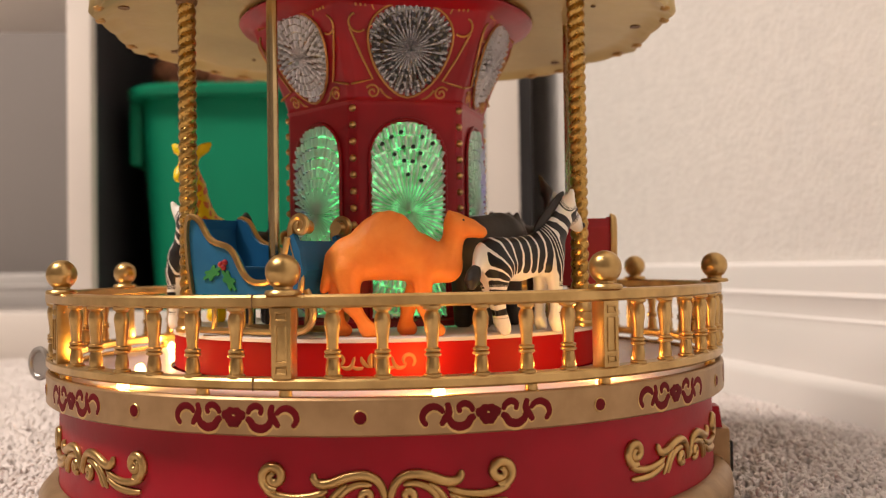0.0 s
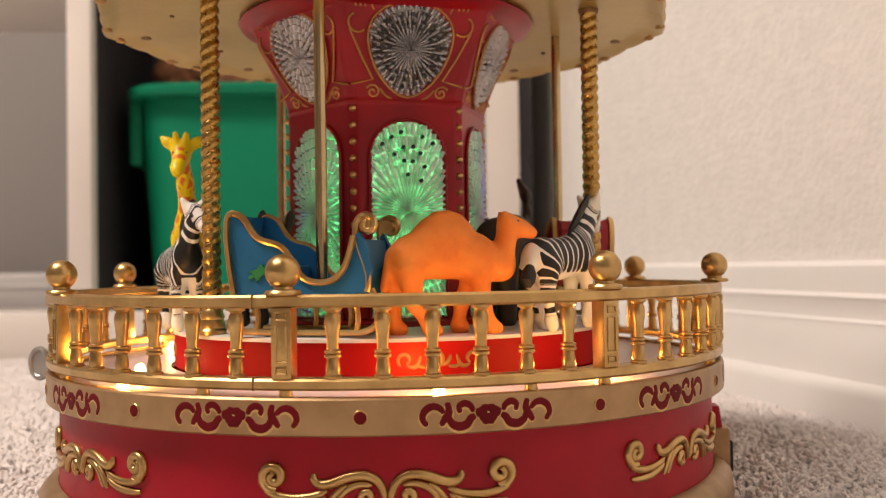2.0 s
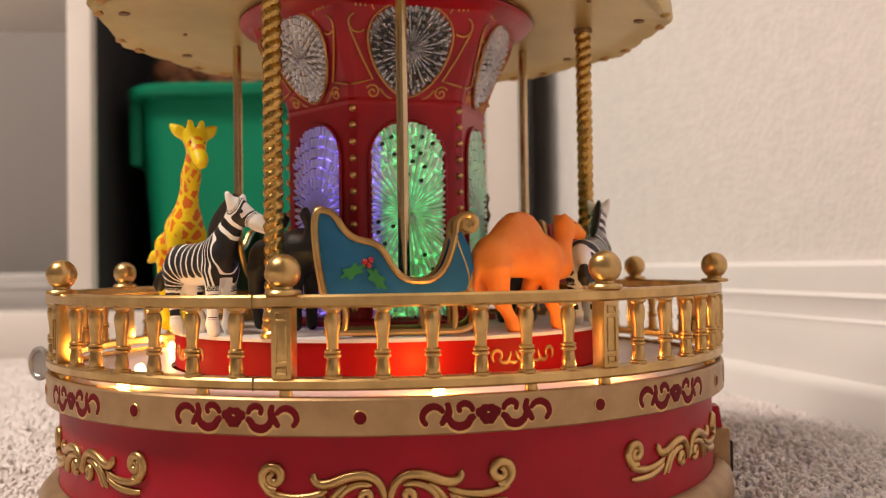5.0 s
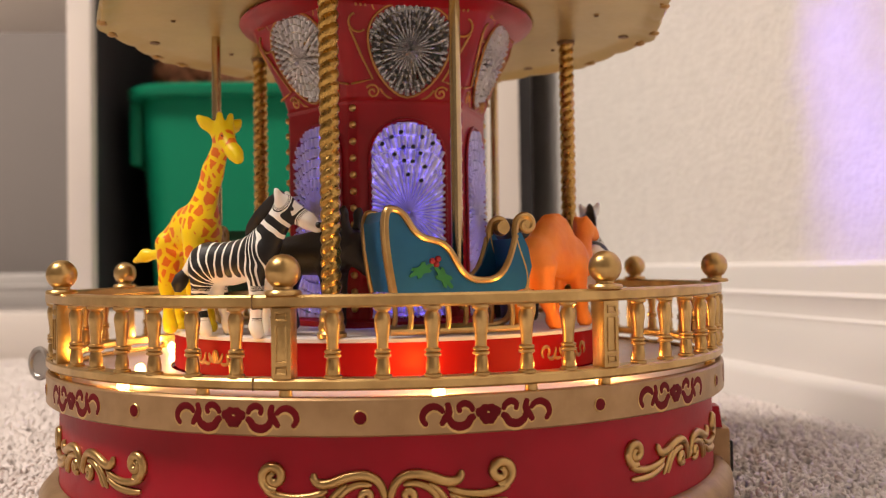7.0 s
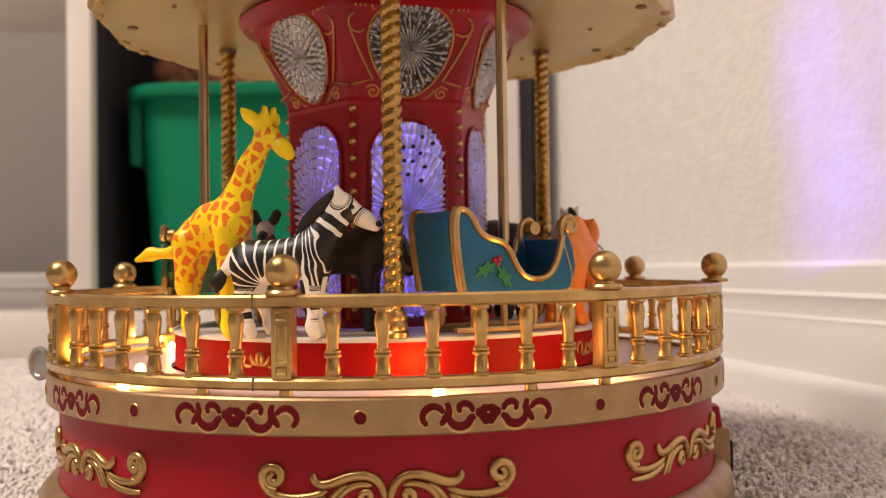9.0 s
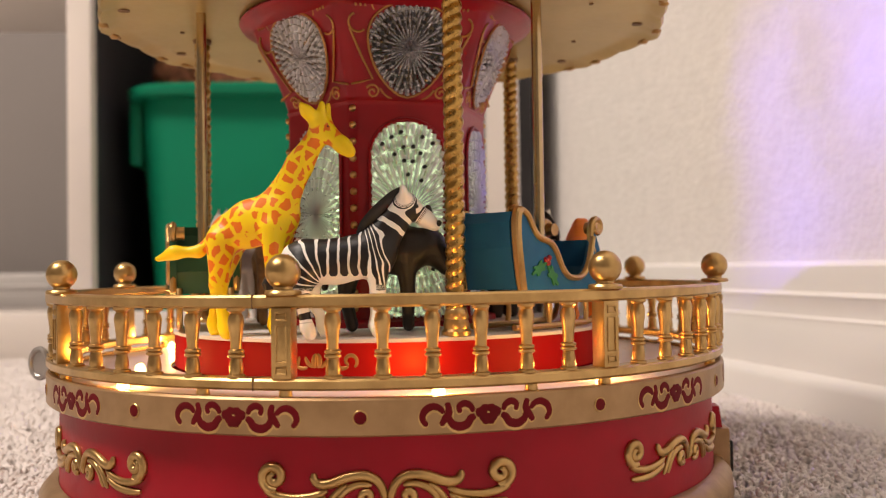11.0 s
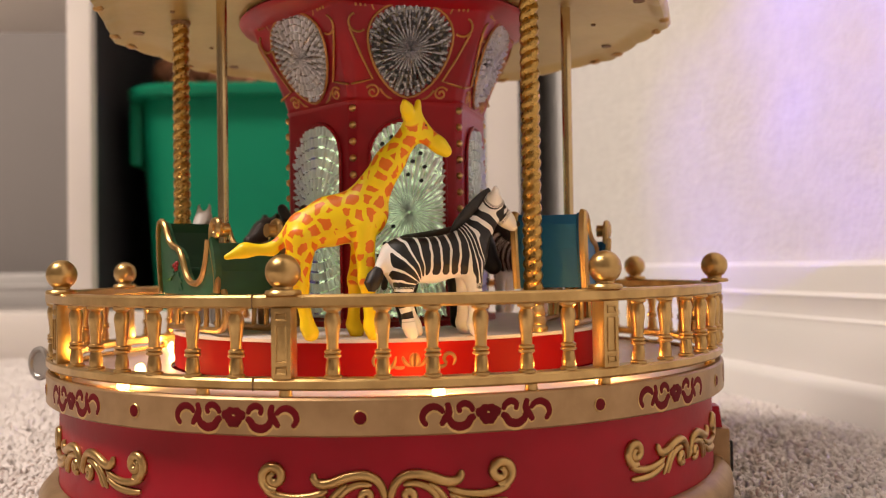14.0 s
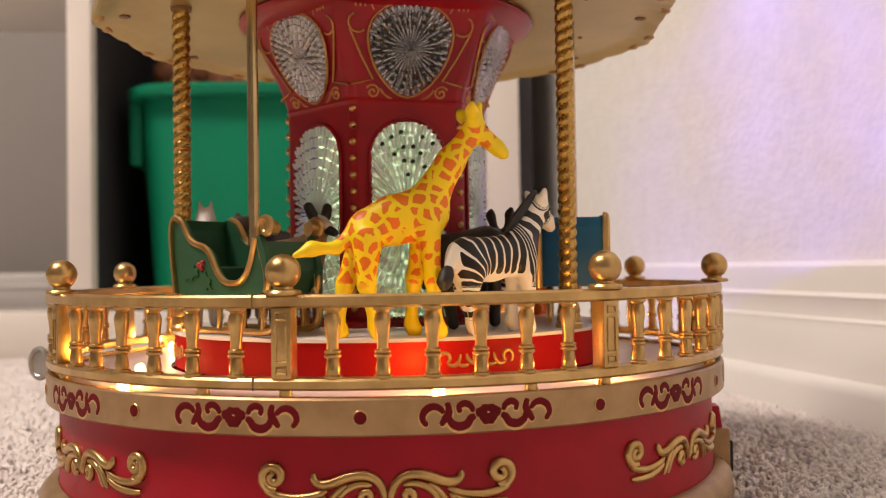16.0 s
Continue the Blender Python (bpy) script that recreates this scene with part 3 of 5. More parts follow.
def railing(c):
    def rail(z0, z1, r0, r1):
        e = 0.0006
        return lathe([(r0, z0 + e), (r0 + e, z0), (r1 - e, z0), (r1, z0 + e), (r1, z1 - e), (r1 - e, z1), (r0 + e, z1), (r0, z1 - e), (r0, z0 + e)], 144)
    top = part("upper_rail", rail(0.0712, 0.0746, 0.1172, 0.1222), GOLD, c)
    low = part("lower_rail", rail(0.0502, 0.0532, 0.1160, 0.1222), GOLD, c)
    for z0, z1 in ((0.0501, 0.0533), (0.0711, 0.0747)):
        part("seam", box(-0.0001, -0.0034, z0, 0.0001, 0.003, z1), HOLE, top if z0 > 0.06 else low, "dark joint", m=around(-16.55, 0.1190))
    prof = [(0.0010, 0.0531), (0.0024, 0.0532), (0.0024, 0.0538), (0.0018, 0.0541), (0.0019, 0.0549), (0.0019, 0.0558), (0.0017, 0.0570), (0.0015, 0.0582), (0.0022, 0.0586), (0.0022, 0.0591), (0.0017, 0.0594), (0.0021, 0.0597), (0.0021, 0.0602), (0.0015, 0.0606), (0.0015, 0.0620), (0.0017, 0.0642), (0.0020, 0.0664), (0.00215, 0.0680), (0.0019, 0.0692), (0.0015, 0.0699), (0.0018, 0.0703), (0.0024, 0.0706), (0.0024, 0.0713)]
    bal = mesh_of("baluster", capped(prof, 14), GOLD)
    angles = list(POSTS) + [POSTS[0] + 360]
    for a, b in zip(angles, angles[1:]):
        for k in range(1, 7):
            part("baluster", bal, None, top, m=around(a + (b - a) * k / 7, RR - 0.0003))
    body = box(-0.0027, -0.0025, 0.0531, 0.0027, 0.0025, 0.0713, 0.0004)

    def inset(z0, z1):
        w = 0.0014
        loop = [(-w, -0.0026, z0), (w, -0.0026, z0), (w, -0.0026, z1), (-w, -0.0026, z1), (-w, -0.0026, z0), (w, -0.0026, z0)]
        return tube(loop, 0.0003, 6)
    post = mesh_of("post", joined(body, inset(0.0545, 0.0562), inset(0.0576, 0.0668), inset(0.0682, 0.0698)), GOLD)
    capm = mesh_of("ball_cap", joined(capped([(0.0030, 0.0744), (0.0046, 0.0746), (0.0048, 0.0752), (0.0044, 0.0758), (0.0025, 0.0760), (0.0025, 0.0768)], 24), ball((0, 0, 0.0805), 0.0046, 28, 18)), GOLD)
    peg = mesh_of("peg", capped([(0.0016, 0.0468), (0.0019, 0.0475), (0.0016, 0.0503)], 12), GOLD)
    for a in POSTS:
        part("post", post, None, top, m=around(a, RR - 0.0003))
        part("ball_cap", capm, None, top, "gold ball finial", m=around(a, RR))
        part("peg", peg, None, low, m=around(a, RR - 0.001))
        part("peg", peg, None, low, m=around(a - 11.5, RR - 0.001))


def column(c):
    ap = 0.0338
    rings = [hexring(0.0372, 0.0606), hexring(0.0370, 0.0625), hexring(ap, 0.0635), hexring(ap, 0.1385), hexring(ap + 0.0006, 0.1395), hexring(ap + 0.0002, 0.1405)]
    rings += [hexring(ap + 0.0105 * t ** 1.15, 0.1405 + 0.0265 * t, mix=max(0, (t - 0.9) * 1.2), rc=0.0492) for t in (0.2, 0.4, 0.6, 0.8, 1.0, 1.1)]
    rings += [hexring(0.047, z, mix=1.0, rc=r) for r, z in ((0.0512, 0.1704), (0.0532, 0.1713), (0.0555, 0.1724), (0.0560, 0.1732), (0.0552, 0.1742), (0.040, 0.1745))]
    body = column_shell(rings)
    col = part("column", body, RED_COLUMN, c, "red hexagonal column")
    part("partition", capped([(0.0334, 0.1362), (0.0334, 0.1374)], 48), RED_DARK, col, "dark inner floor")
    pane = mesh_of("crystal_pane", fan_window(arch_reach(0.0133, 0.0325, 0.0370), 0.0, 26, 0.0005), CRYSTAL)
    pane_top = mesh_of("crystal_pane", fan_window(egg_reach(), 0.0, 20, 0.0005), CRYSTAL)
    front = mesh_of("crystal_pane", fan_window(arch_reach(0.0133, 0.0325, 0.0370), 0.0, 28, 0.0005, 0.013), CRYSTAL)
    front_top = mesh_of("crystal_pane", fan_window(egg_reach(), 0.0, 30, 0.0005, 0.0135), CRYSTAL_DARKENED)
    side = mesh_of("crystal_pane", fan_window(arch_reach(0.0133, 0.0325, 0.0370), 0.0, 26, 0.0005, 0.006), CRYSTAL_SIDE)
    arch_out = arch_reach(0.0131, 0.0322, 0.0368)
    ribs = mesh_of("rib_fan", rib_fan(arch_out, 44, 0.0180, 0.0044, 0.0012, 3, 0.58), RIB, smooth=False)
    ribs_side = mesh_of("rib_fan", rib_fan(arch_out, 40, 0.0095, 0.0037, 0.0013, 5), RIB, smooth=False)
    ribs_top = mesh_of("rib_fan", rib_fan(egg_reach(-0.0003), 36, 0.0105, 0.0030, 0.0010, 7, 0.6), RIB_DARKENED, smooth=False)
    ribs_egg = mesh_of("rib_fan", rib_fan(egg_reach(-0.0003), 30, 0.0040, 0.0026, 0.0011, 9), RIB, smooth=False)
    light_blocker = mesh_of("light_blocker", box(-0.0145, 0.0, -0.037, 0.0145, 0.0002, 0.034), BLOCKER)
    arch = [(0.0136 * math.sin(radians(s)), 0.0192 + 0.0136 * math.cos(radians(s))) for s in range(-90, 91, 9)]
    frame_pts = [(-0.0136, -0.0372)] + arch + [(0.0136, -0.0372)]
    frame_m = mesh_of("pane_frame", tube([(x, -0.0006, z) for x, z in frame_pts], 0.0006, 6), RED_COLUMN)
    reach = egg_reach(0.0004)
    egg = [(reach(radians(9 * i)) * math.sin(radians(9 * i)), reach(radians(9 * i)) * math.cos(radians(9 * i))) for i in range(41)]
    egg_m = mesh_of("pane_frame", tube([(x, -0.0006, z) for x, z in egg], 0.00042, 6), GOLD_LINE)
    dotm = mesh_of("rivet", ball((0, 0, 0), 0.0013, 10, 6), GOLD)
    holes = []
    for k in range(17):
        a = 2 * math.pi * k / 17
        edge = egg_reach()(a)
        for rr in (0.0076, 0.0102, 0.0128) if k % 2 else (0.0090, 0.0117):
            if rr < edge - 0.0012:
                holes.append(Matrix.Translation((rr * math.sin(a), -0.0022, rr * math.cos(a))) @ Matrix.Rotation(radians(90), 4, "X"))
    hole_m = mesh_of("perforation", capped([(0.00072, 0), (0.00072, 0.0012)], 10), BLACK)
    low_holes = []
    for k, (hx, hz) in enumerate(((-0.0095, 0.0235), (-0.0062, 0.0260), (-0.0020, 0.0225), (0.0015, 0.0228), (0.0048, 0.0262), (0.0085, 0.0240), (-0.0052, 0.0200), (0.0040, 0.0205), (-0.0018, 0.0178), (0.0012, 0.0176), (0.0055, 0.0158), (-0.0005, 0.0130), (0.0042, 0.0110), (-0.0028, 0.0278), (-0.0112, -0.0035), (-0.0112, -0.0070), (-0.0090, -0.0110), (0.0050, -0.0150), (0.0080, -0.0200), (-0.0060, -0.0050), (-0.0112, -0.0150))):
        low_holes.append(Matrix.Translation((hx, -0.0022, hz)) @ Matrix.Rotation(radians(90), 4, "X"))
    lines = []
    fine = 0.0004
    for s in (1, -1):
        lines.append(tube([(s * x, 0, z) for x, z in spiral(0.0122, -0.0152, 0.0004, 0.0026, 200, -330, 24)], fine, 6))
        lines.append(tube([(s * x, 0, z) for x, z in bezier((0.0096, -0.0140), (0.0080, -0.0170), (0.0050, -0.0182), (0.0, -0.0184), 10)], fine, 6))
        lines.append(tube([(s * x, 0, z) for x, z in ((0.0212, 0.0060), (0.0168, -0.0030), (0.0124, -0.0108), (0.0160, -0.0118), (0.0198, -0.0128))], fine, 6))
        lines.append(tube([(s * x, 0, z) for x, z in spiral(0.0185, 0.0085, 0.0036, 0.0030, -130, 60, 16)], fine, 6))
        lines.append(tube([(s * x, 0, z) for x, z in spiral(0.0100, 0.0152, 0.0042, 0.0036, -40, 150, 16)], fine, 6))
        for dx in (0.0, 0.0016, 0.0032):
            lines.append(tube([(s * (0.0162 + dx), 0, 0.0135), (s * (0.0166 + dx), 0, 0.0152)], fine, 6))
    line_m = mesh_of("gold_line", joined(*lines), GOLD_LINE)
    tilt = radians(22.0)
    for k in range(6):
        a = 11.5 + 60 * k
        low = part("crystal_pane", front if k == 0 else side if k in (1, 5) else pane, None, col, "fluted clear crystal pane", m=around(a, ap - 0.0004, 0.1005))
        part("pane_frame", frame_m, None, col, m=around(a, ap, 0.1005))
        if k in (0, 1, 5):
            part("rib_fan", ribs_side if k else ribs, None, low, "silvery fan of ribs", m=Matrix.Translation((0, -0.0009, 0)))
        # unseen sheets added to the back panes, blocking stray light and the view through
        if k in (2, 3, 4):
            part("light_blocker", light_blocker, None, low, "unseen dark sheet added behind the pane to block light", m=Matrix.Translation((0, 0.0006, 0)))
        if k == 0:
            for q in low_holes:
                part("perforation", hole_m, None, col, m=around(a, ap, 0.1005) @ q)
        up = around(a, ap + 0.0064, 0.1566) @ Matrix.Rotation(tilt, 4, "X")
        if k in (0, 1, 5):
            part("rib_fan", ribs_egg if k else ribs_top, None, col, "silvery fan of ribs", m=up @ Matrix.Translation((0, -0.0004, 0)))
        part("crystal_pane", pane_top if k else front_top, None, col, "fluted clear crystal pane", m=up @ Matrix.Translation((0, 0.0004, 0)))
        part("pane_frame", egg_m, None, col, "fine gold outline", m=up)
        part("gold_line", line_m, None, col, "fine gold line work", m=up @ Matrix.Translation((0, -0.0001, 0)))
        if k == 0:
            for q in holes:
                part("perforation", hole_m, None, col, m=up @ q)
        for j in range(13):
            part("rivet", dotm, None, col, "gold rivet", m=around(a + 30, ap * 1.125 + 0.0001, 0.0672 + 0.0058 * j))


def column_shell(rings):
    """The column with its windows left open: faces inside the window outlines are not made."""
    n = 96
    fine = []
    for p, q in zip(rings, rings[1:]):
        steps = max(1, round(abs(q[0][2] - p[0][2]) / 0.0007))
        for s in range(steps):
            fine.append([tuple(a + (b - a) * s / steps for a, b in zip(u, w)) for u, w in zip(p, q)])
    fine.append(rings[-1])
    v, f = loft(fine)
    arch = arch_reach(0.0133, 0.0325, 0.0370)
    keep = []
    for g in f:
        x, y, z = (sum(v[i][k] for i in g) / len(g) for k in range(3))
        a = math.atan2(x, -y) - radians(11.5)
        local = (a + math.pi / 6) % (math.pi / 3) - math.pi / 6
        u = math.hypot(x, y) * math.sin(local)
        w = z - 0.1005
        open_low = math.hypot(u, w) < arch(math.atan2(u, w)) - 0.0006 and z < 0.136
        w2 = (z - 0.1566) * 1.078
        open_up = 0.1395 < z < 0.1697 and egg_inside(u, w2, -0.0008)
        if not (open_low or open_up):
            keep.append(g)
    return v, keep


def glow_sparkle(name, colour, strength):
    """A lit plastic shell with brighter and dimmer cells."""
    m = bpy.data.materials.new(name)
    m.use_nodes = True
    nt = m.node_tree
    b = nt.nodes["Principled BSDF"]
    tc = nt.nodes.new("ShaderNodeTexCoord")
    vo = nt.nodes.new("ShaderNodeTexVoronoi")
    vo.inputs["Scale"].default_value = 380
    mr = nt.nodes.new("ShaderNodeMapRange")
    mr.inputs["From Min"].default_value, mr.inputs["From Max"].default_value = 0.12, 0.6
    mr.inputs["To Min"].default_value, mr.inputs["To Max"].default_value = strength * 2.6, strength * 0.2
    nt.links.new(tc.outputs["Object"], vo.inputs["Vector"])
    nt.links.new(vo.outputs["Distance"], mr.inputs["Value"])
    b.inputs["Emission Color"].default_value = (*colour, 1)
    b.inputs["Base Color"].default_value = (*colour, 1)
    nt.links.new(mr.outputs["Result"], b.inputs["Emission Strength"])
    return m


def half_shell(r, a0, a1):
    v, f = [], []
    n = 48
    for z in (0.0612, 0.1345):
        for i in range(n + 1):
            a = radians(a0 + (a1 - a0) * i / n)
            v.append((r * math.sin(a), -r * math.cos(a), z))
            v.append(((r - 0.0008) * math.sin(a), -(r - 0.0008) * math.cos(a), z))
    w = 2 * (n + 1)
    for i in range(n):
        f += [(2 * i, 2 * i + 2, w + 2 * i + 2, w + 2 * i), (2 * i + 1, w + 2 * i + 1, w + 2 * i + 3, 2 * i + 3), (2 * i, 2 * i + 1, 2 * i + 3, 2 * i + 2), (w + 2 * i, w + 2 * i + 2, w + 2 * i + 3, w + 2 * i + 1)]
    f += [(0, w, w + 1, 1), (2 * n, 2 * n + 1, w + 2 * n + 1, w + 2 * n)]
    return v, f


def light_drums():
    """Lit shells added inside the column, turned to imitate its colour-changing light: a green half outside, a violet
    and a white half within.
    """
    outer = thing("green_light_shell", "added green glowing half shell standing in for the column's light", "lamp")
    part("lit_shell", half_shell(0.0324, -75, 75), glow_sparkle("green_shell_glow", (0.14, 0.85, 0.28), 1.45), outer)
    inner = thing("two_tone_light_drum", "added glowing drum, violet and white halves, standing in for the column's light", "lamp")
    part("lit_shell", half_shell(0.0311, -100, 100), glow_sparkle("violet_shell_glow", (0.26, 0.18, 1.0), 1.55), inner, "violet half")
    part("lit_shell", half_shell(0.0311, 101, 259), glow_sparkle("white_shell_glow", (0.62, 0.80, 0.48), 1.35), inner, "white half")
    return outer, inner


def light_dome():
    """The lamp on the canopy's top that throws violet spots through a pierced mask."""
    d = thing("spot_projector", "small lamp throwing violet spots on the wall", "lamp", m=Matrix.Translation((0, 0, 0.262)))
    part("hood", joined(lathe([(0.0001, -0.022), (0.012, -0.022), (0.012, 0.0)], 24), lathe([(0.0128, 0.0), (0.0128, -0.0225), (0.0001, -0.0225)], 24)), BLACK, d, "black hood")
    rng = random.Random(11)
    g, s = 15, 0.0016
    v, f = [], []
    for j in range(g):
        for i in range(g):
            if rng.random() < 0.26 and math.hypot(i - 7, j - 7) < 6.6:
                continue
            x, y = (i - g / 2) * s, (j - g / 2) * s
            o = len(v)
            v += [(x, y, 0), (x + s, y, 0), (x + s, y + s, 0), (x, y + s, 0)]
            f.append((o, o + 1, o + 2, o + 3))
    part("mask", (v, f), BLACK, d, "pierced black mask", smooth=False)
    part("bulb", capped([(0.0024, -0.0195), (0.0024, -0.0185)], 12), glow("violet_bulb_glow", (0.22, 0.14, 1.0), 22500.0), d, "violet bulb")
    return d


# ---- the turning part of the carousel ----
PLAT_Z = 0.0606


def turntable():
    t = thing("turntable", "turning red platform with gold poles and a cream canopy", "carousel platform")
    part("platform_wall", lathe([(0.0800, 0.0475), (0.0800, 0.0595)], 128), RED_WALL, t, "glossy red platform wall")
    part("platform_top", lathe([(0.030, 0.0604), (0.0795, 0.0604), (0.0806, 0.0600), (0.0806, 0.0590), (0.0800, 0.0588)], 128), PLAT, t, "pale grey platform top")
    strokes = [(spiral(-0.0104, 0.0003, 0.0022, 0.0012, 235, -70, 20), 0.0004, 0.0006),
               (bezier((-0.0098, -0.0012), (-0.0078, -0.0026), (-0.0062, -0.0022), (-0.0056, 0.0016), 12), 0.0004, 0.0007),
               (bezier((-0.0070, -0.0010), (-0.0055, -0.0022), (-0.0040, -0.0022), (-0.0030, -0.0016), 8), 0.0004, 0.0006),
               (bezier((-0.0036, 0.0016), (-0.0034, 0.0), (-0.0026, -0.0010), (-0.0010, -0.0016), 8), 0.0004, 0.0007),
               (bezier((-0.0003, 0.0025), (-0.0012, 0.0008), (-0.0010, -0.0004), (-0.0004, -0.0018), 8), 0.0005, 0.0009)]
    orns = [mesh_of("scroll_ornament", pressed(relief([q], 0.0800, sgn), 0.0800, 0.6), GOLD_LINE) for q in strokes for sgn in (1, -1)]
    for k in range(4):
        for orn in orns:
            part("scroll_ornament", orn, None, t, "gold scroll", m=Matrix.Translation((0, 0, 0.0532)) @ Matrix.Rotation(radians(-3.5 + 90 * k), 4, "Z"))
    # twisted poles
    n, z0, z1 = 24, PLAT_Z + 0.004, 0.1745
    steps = 230
    v, f = [], []
    for k in range(steps + 1):
        z = z0 + (z1 - z0) * k / steps
        for i in range(n):
            a = 2 * math.pi * i / n
            r = 0.0032 * (0.76 + 0.24 * abs(math.cos(a - math.pi * (z - z0) / 0.0036)) ** 0.75)
            v.append((r * math.cos(a), r * math.sin(a), z))
    for k in range(steps):
        for i in range(n):
            j = (i + 1) % n
            f.append((k * n + i, k * n + j, (k + 1) * n + j, (k + 1) * n + i))
    rope = mesh_of("twisted_pole", (v, f), ROPE)
    base = mesh_of("pole_base", capped([(0.0045, PLAT_Z - 0.0003), (0.0046, PLAT_Z + 0.0010), (0.0039, PLAT_Z + 0.0018), (0.0041, PLAT_Z + 0.0030), (0.0036, PLAT_Z + 0.0046), (0.0039, PLAT_Z + 0.0052), (0.0034, PLAT_Z + 0.0074), (0.0030, PLAT_Z + 0.0080)], 24), GOLD)
    cup = mesh_of("pole_cup", capped([(0.0030, 0.1726), (0.0036, 0.1732), (0.0037, 0.1745)], 20), HOLE)
    rod = mesh_of("rod", capped([(0.0018, PLAT_Z + 0.012), (0.0018, 0.1745)], 16), BRASS)
    for k in range(3):
        p = part("twisted_pole", rope, None, t, "twisted gold rope pole", m=around(-62.4 + 120 * k, 0.0775))
        part("pole_base", base, None, p)
        part("pole_cup", cup, None, p)
        part("rod", rod, None, t, "plain brass rod", m=around(-31.4 + 120 * k, 0.0700))
    # canopy: scalloped edge, hollow underside
    n = 288
    rings = []
    for r, z, w in ((0.045, 0.1746, 0.0), (0.075, 0.1744, 0.0), (0.096, 0.1738, 0.0), (0.1005, 0.1735, 0.3), (0.1035, 0.1722, 0.6), (0.1062, 0.1716, 1.0), (0.1072, 0.1730, 1.0), (0.1068, 0.178, 1.0), (0.1055, 0.186, 1.0), (0.100, 0.190, 0.5), (0.050, 0.215, 0.0), (0.005, 0.235, 0.0)):
        q = []
        for i in range(n):
            a = 2 * math.pi * i / n
            local = (a + math.pi / 12) % (math.pi / 6) - math.pi / 12
            side = math.cos(math.pi / 12) / math.cos(local)
            lobe = abs(math.sin(a * 18)) ** 0.7
            rr = r * (1 + (side * 1.012 - 1) * min(1, w * 2)) + w * (0.0007 * lobe * (0.6 + 0.4 * math.sin(a * 7.3)) - 0.0003)
            q.append((rr * math.sin(a), -rr * math.cos(a), z - w * 0.0006 * (lobe - 0.4)))
        rings.append(q)
    can = part("canopy", loft(rings), CANOPY, t, "cream gold canopy with a scalloped edge")
    tab = mesh_of("edge_ornament", moved(joined(ball((0, 0, 0), 0.0024, 14, 8), ball((0.0022, 0.0004, 0.0004), 0.0017, 12, 6), ball((-0.0023, 0.0007, 0.0004), 0.0015, 12, 6), ball((0.0006, 0.0011, 0.0), 0.0015, 12, 6)), Matrix.Diagonal((1.0, 0.75, 0.38, 1.0))), CANOPY_EDGE)
    dim = mesh_of("dimple", capped([(0.0019, -0.0002), (0.0021, -0.0003), (0.0019, 0.0006)], 16), HOLE)
    for k in range(12):
        for d in (-4.5, 4.5):
            part("edge_ornament", tab, None, can, "raised gold ornament", m=around(30 * k + 15 + d, 0.1050, 0.1718))
    for k in range(9):
        part("dimple", dim, None, can, "brown screw dimple", m=around(40 * k + 8, 0.0965, 0.1737))
    pin = mesh_of("pin", capped([(0.0008, -0.0004), (0.0009, 0.0006)], 10), HOLE)
    for k in range(9):
        part("pin", pin, None, can, m=around(40 * k + 28, 0.080, 0.1741))
    return t


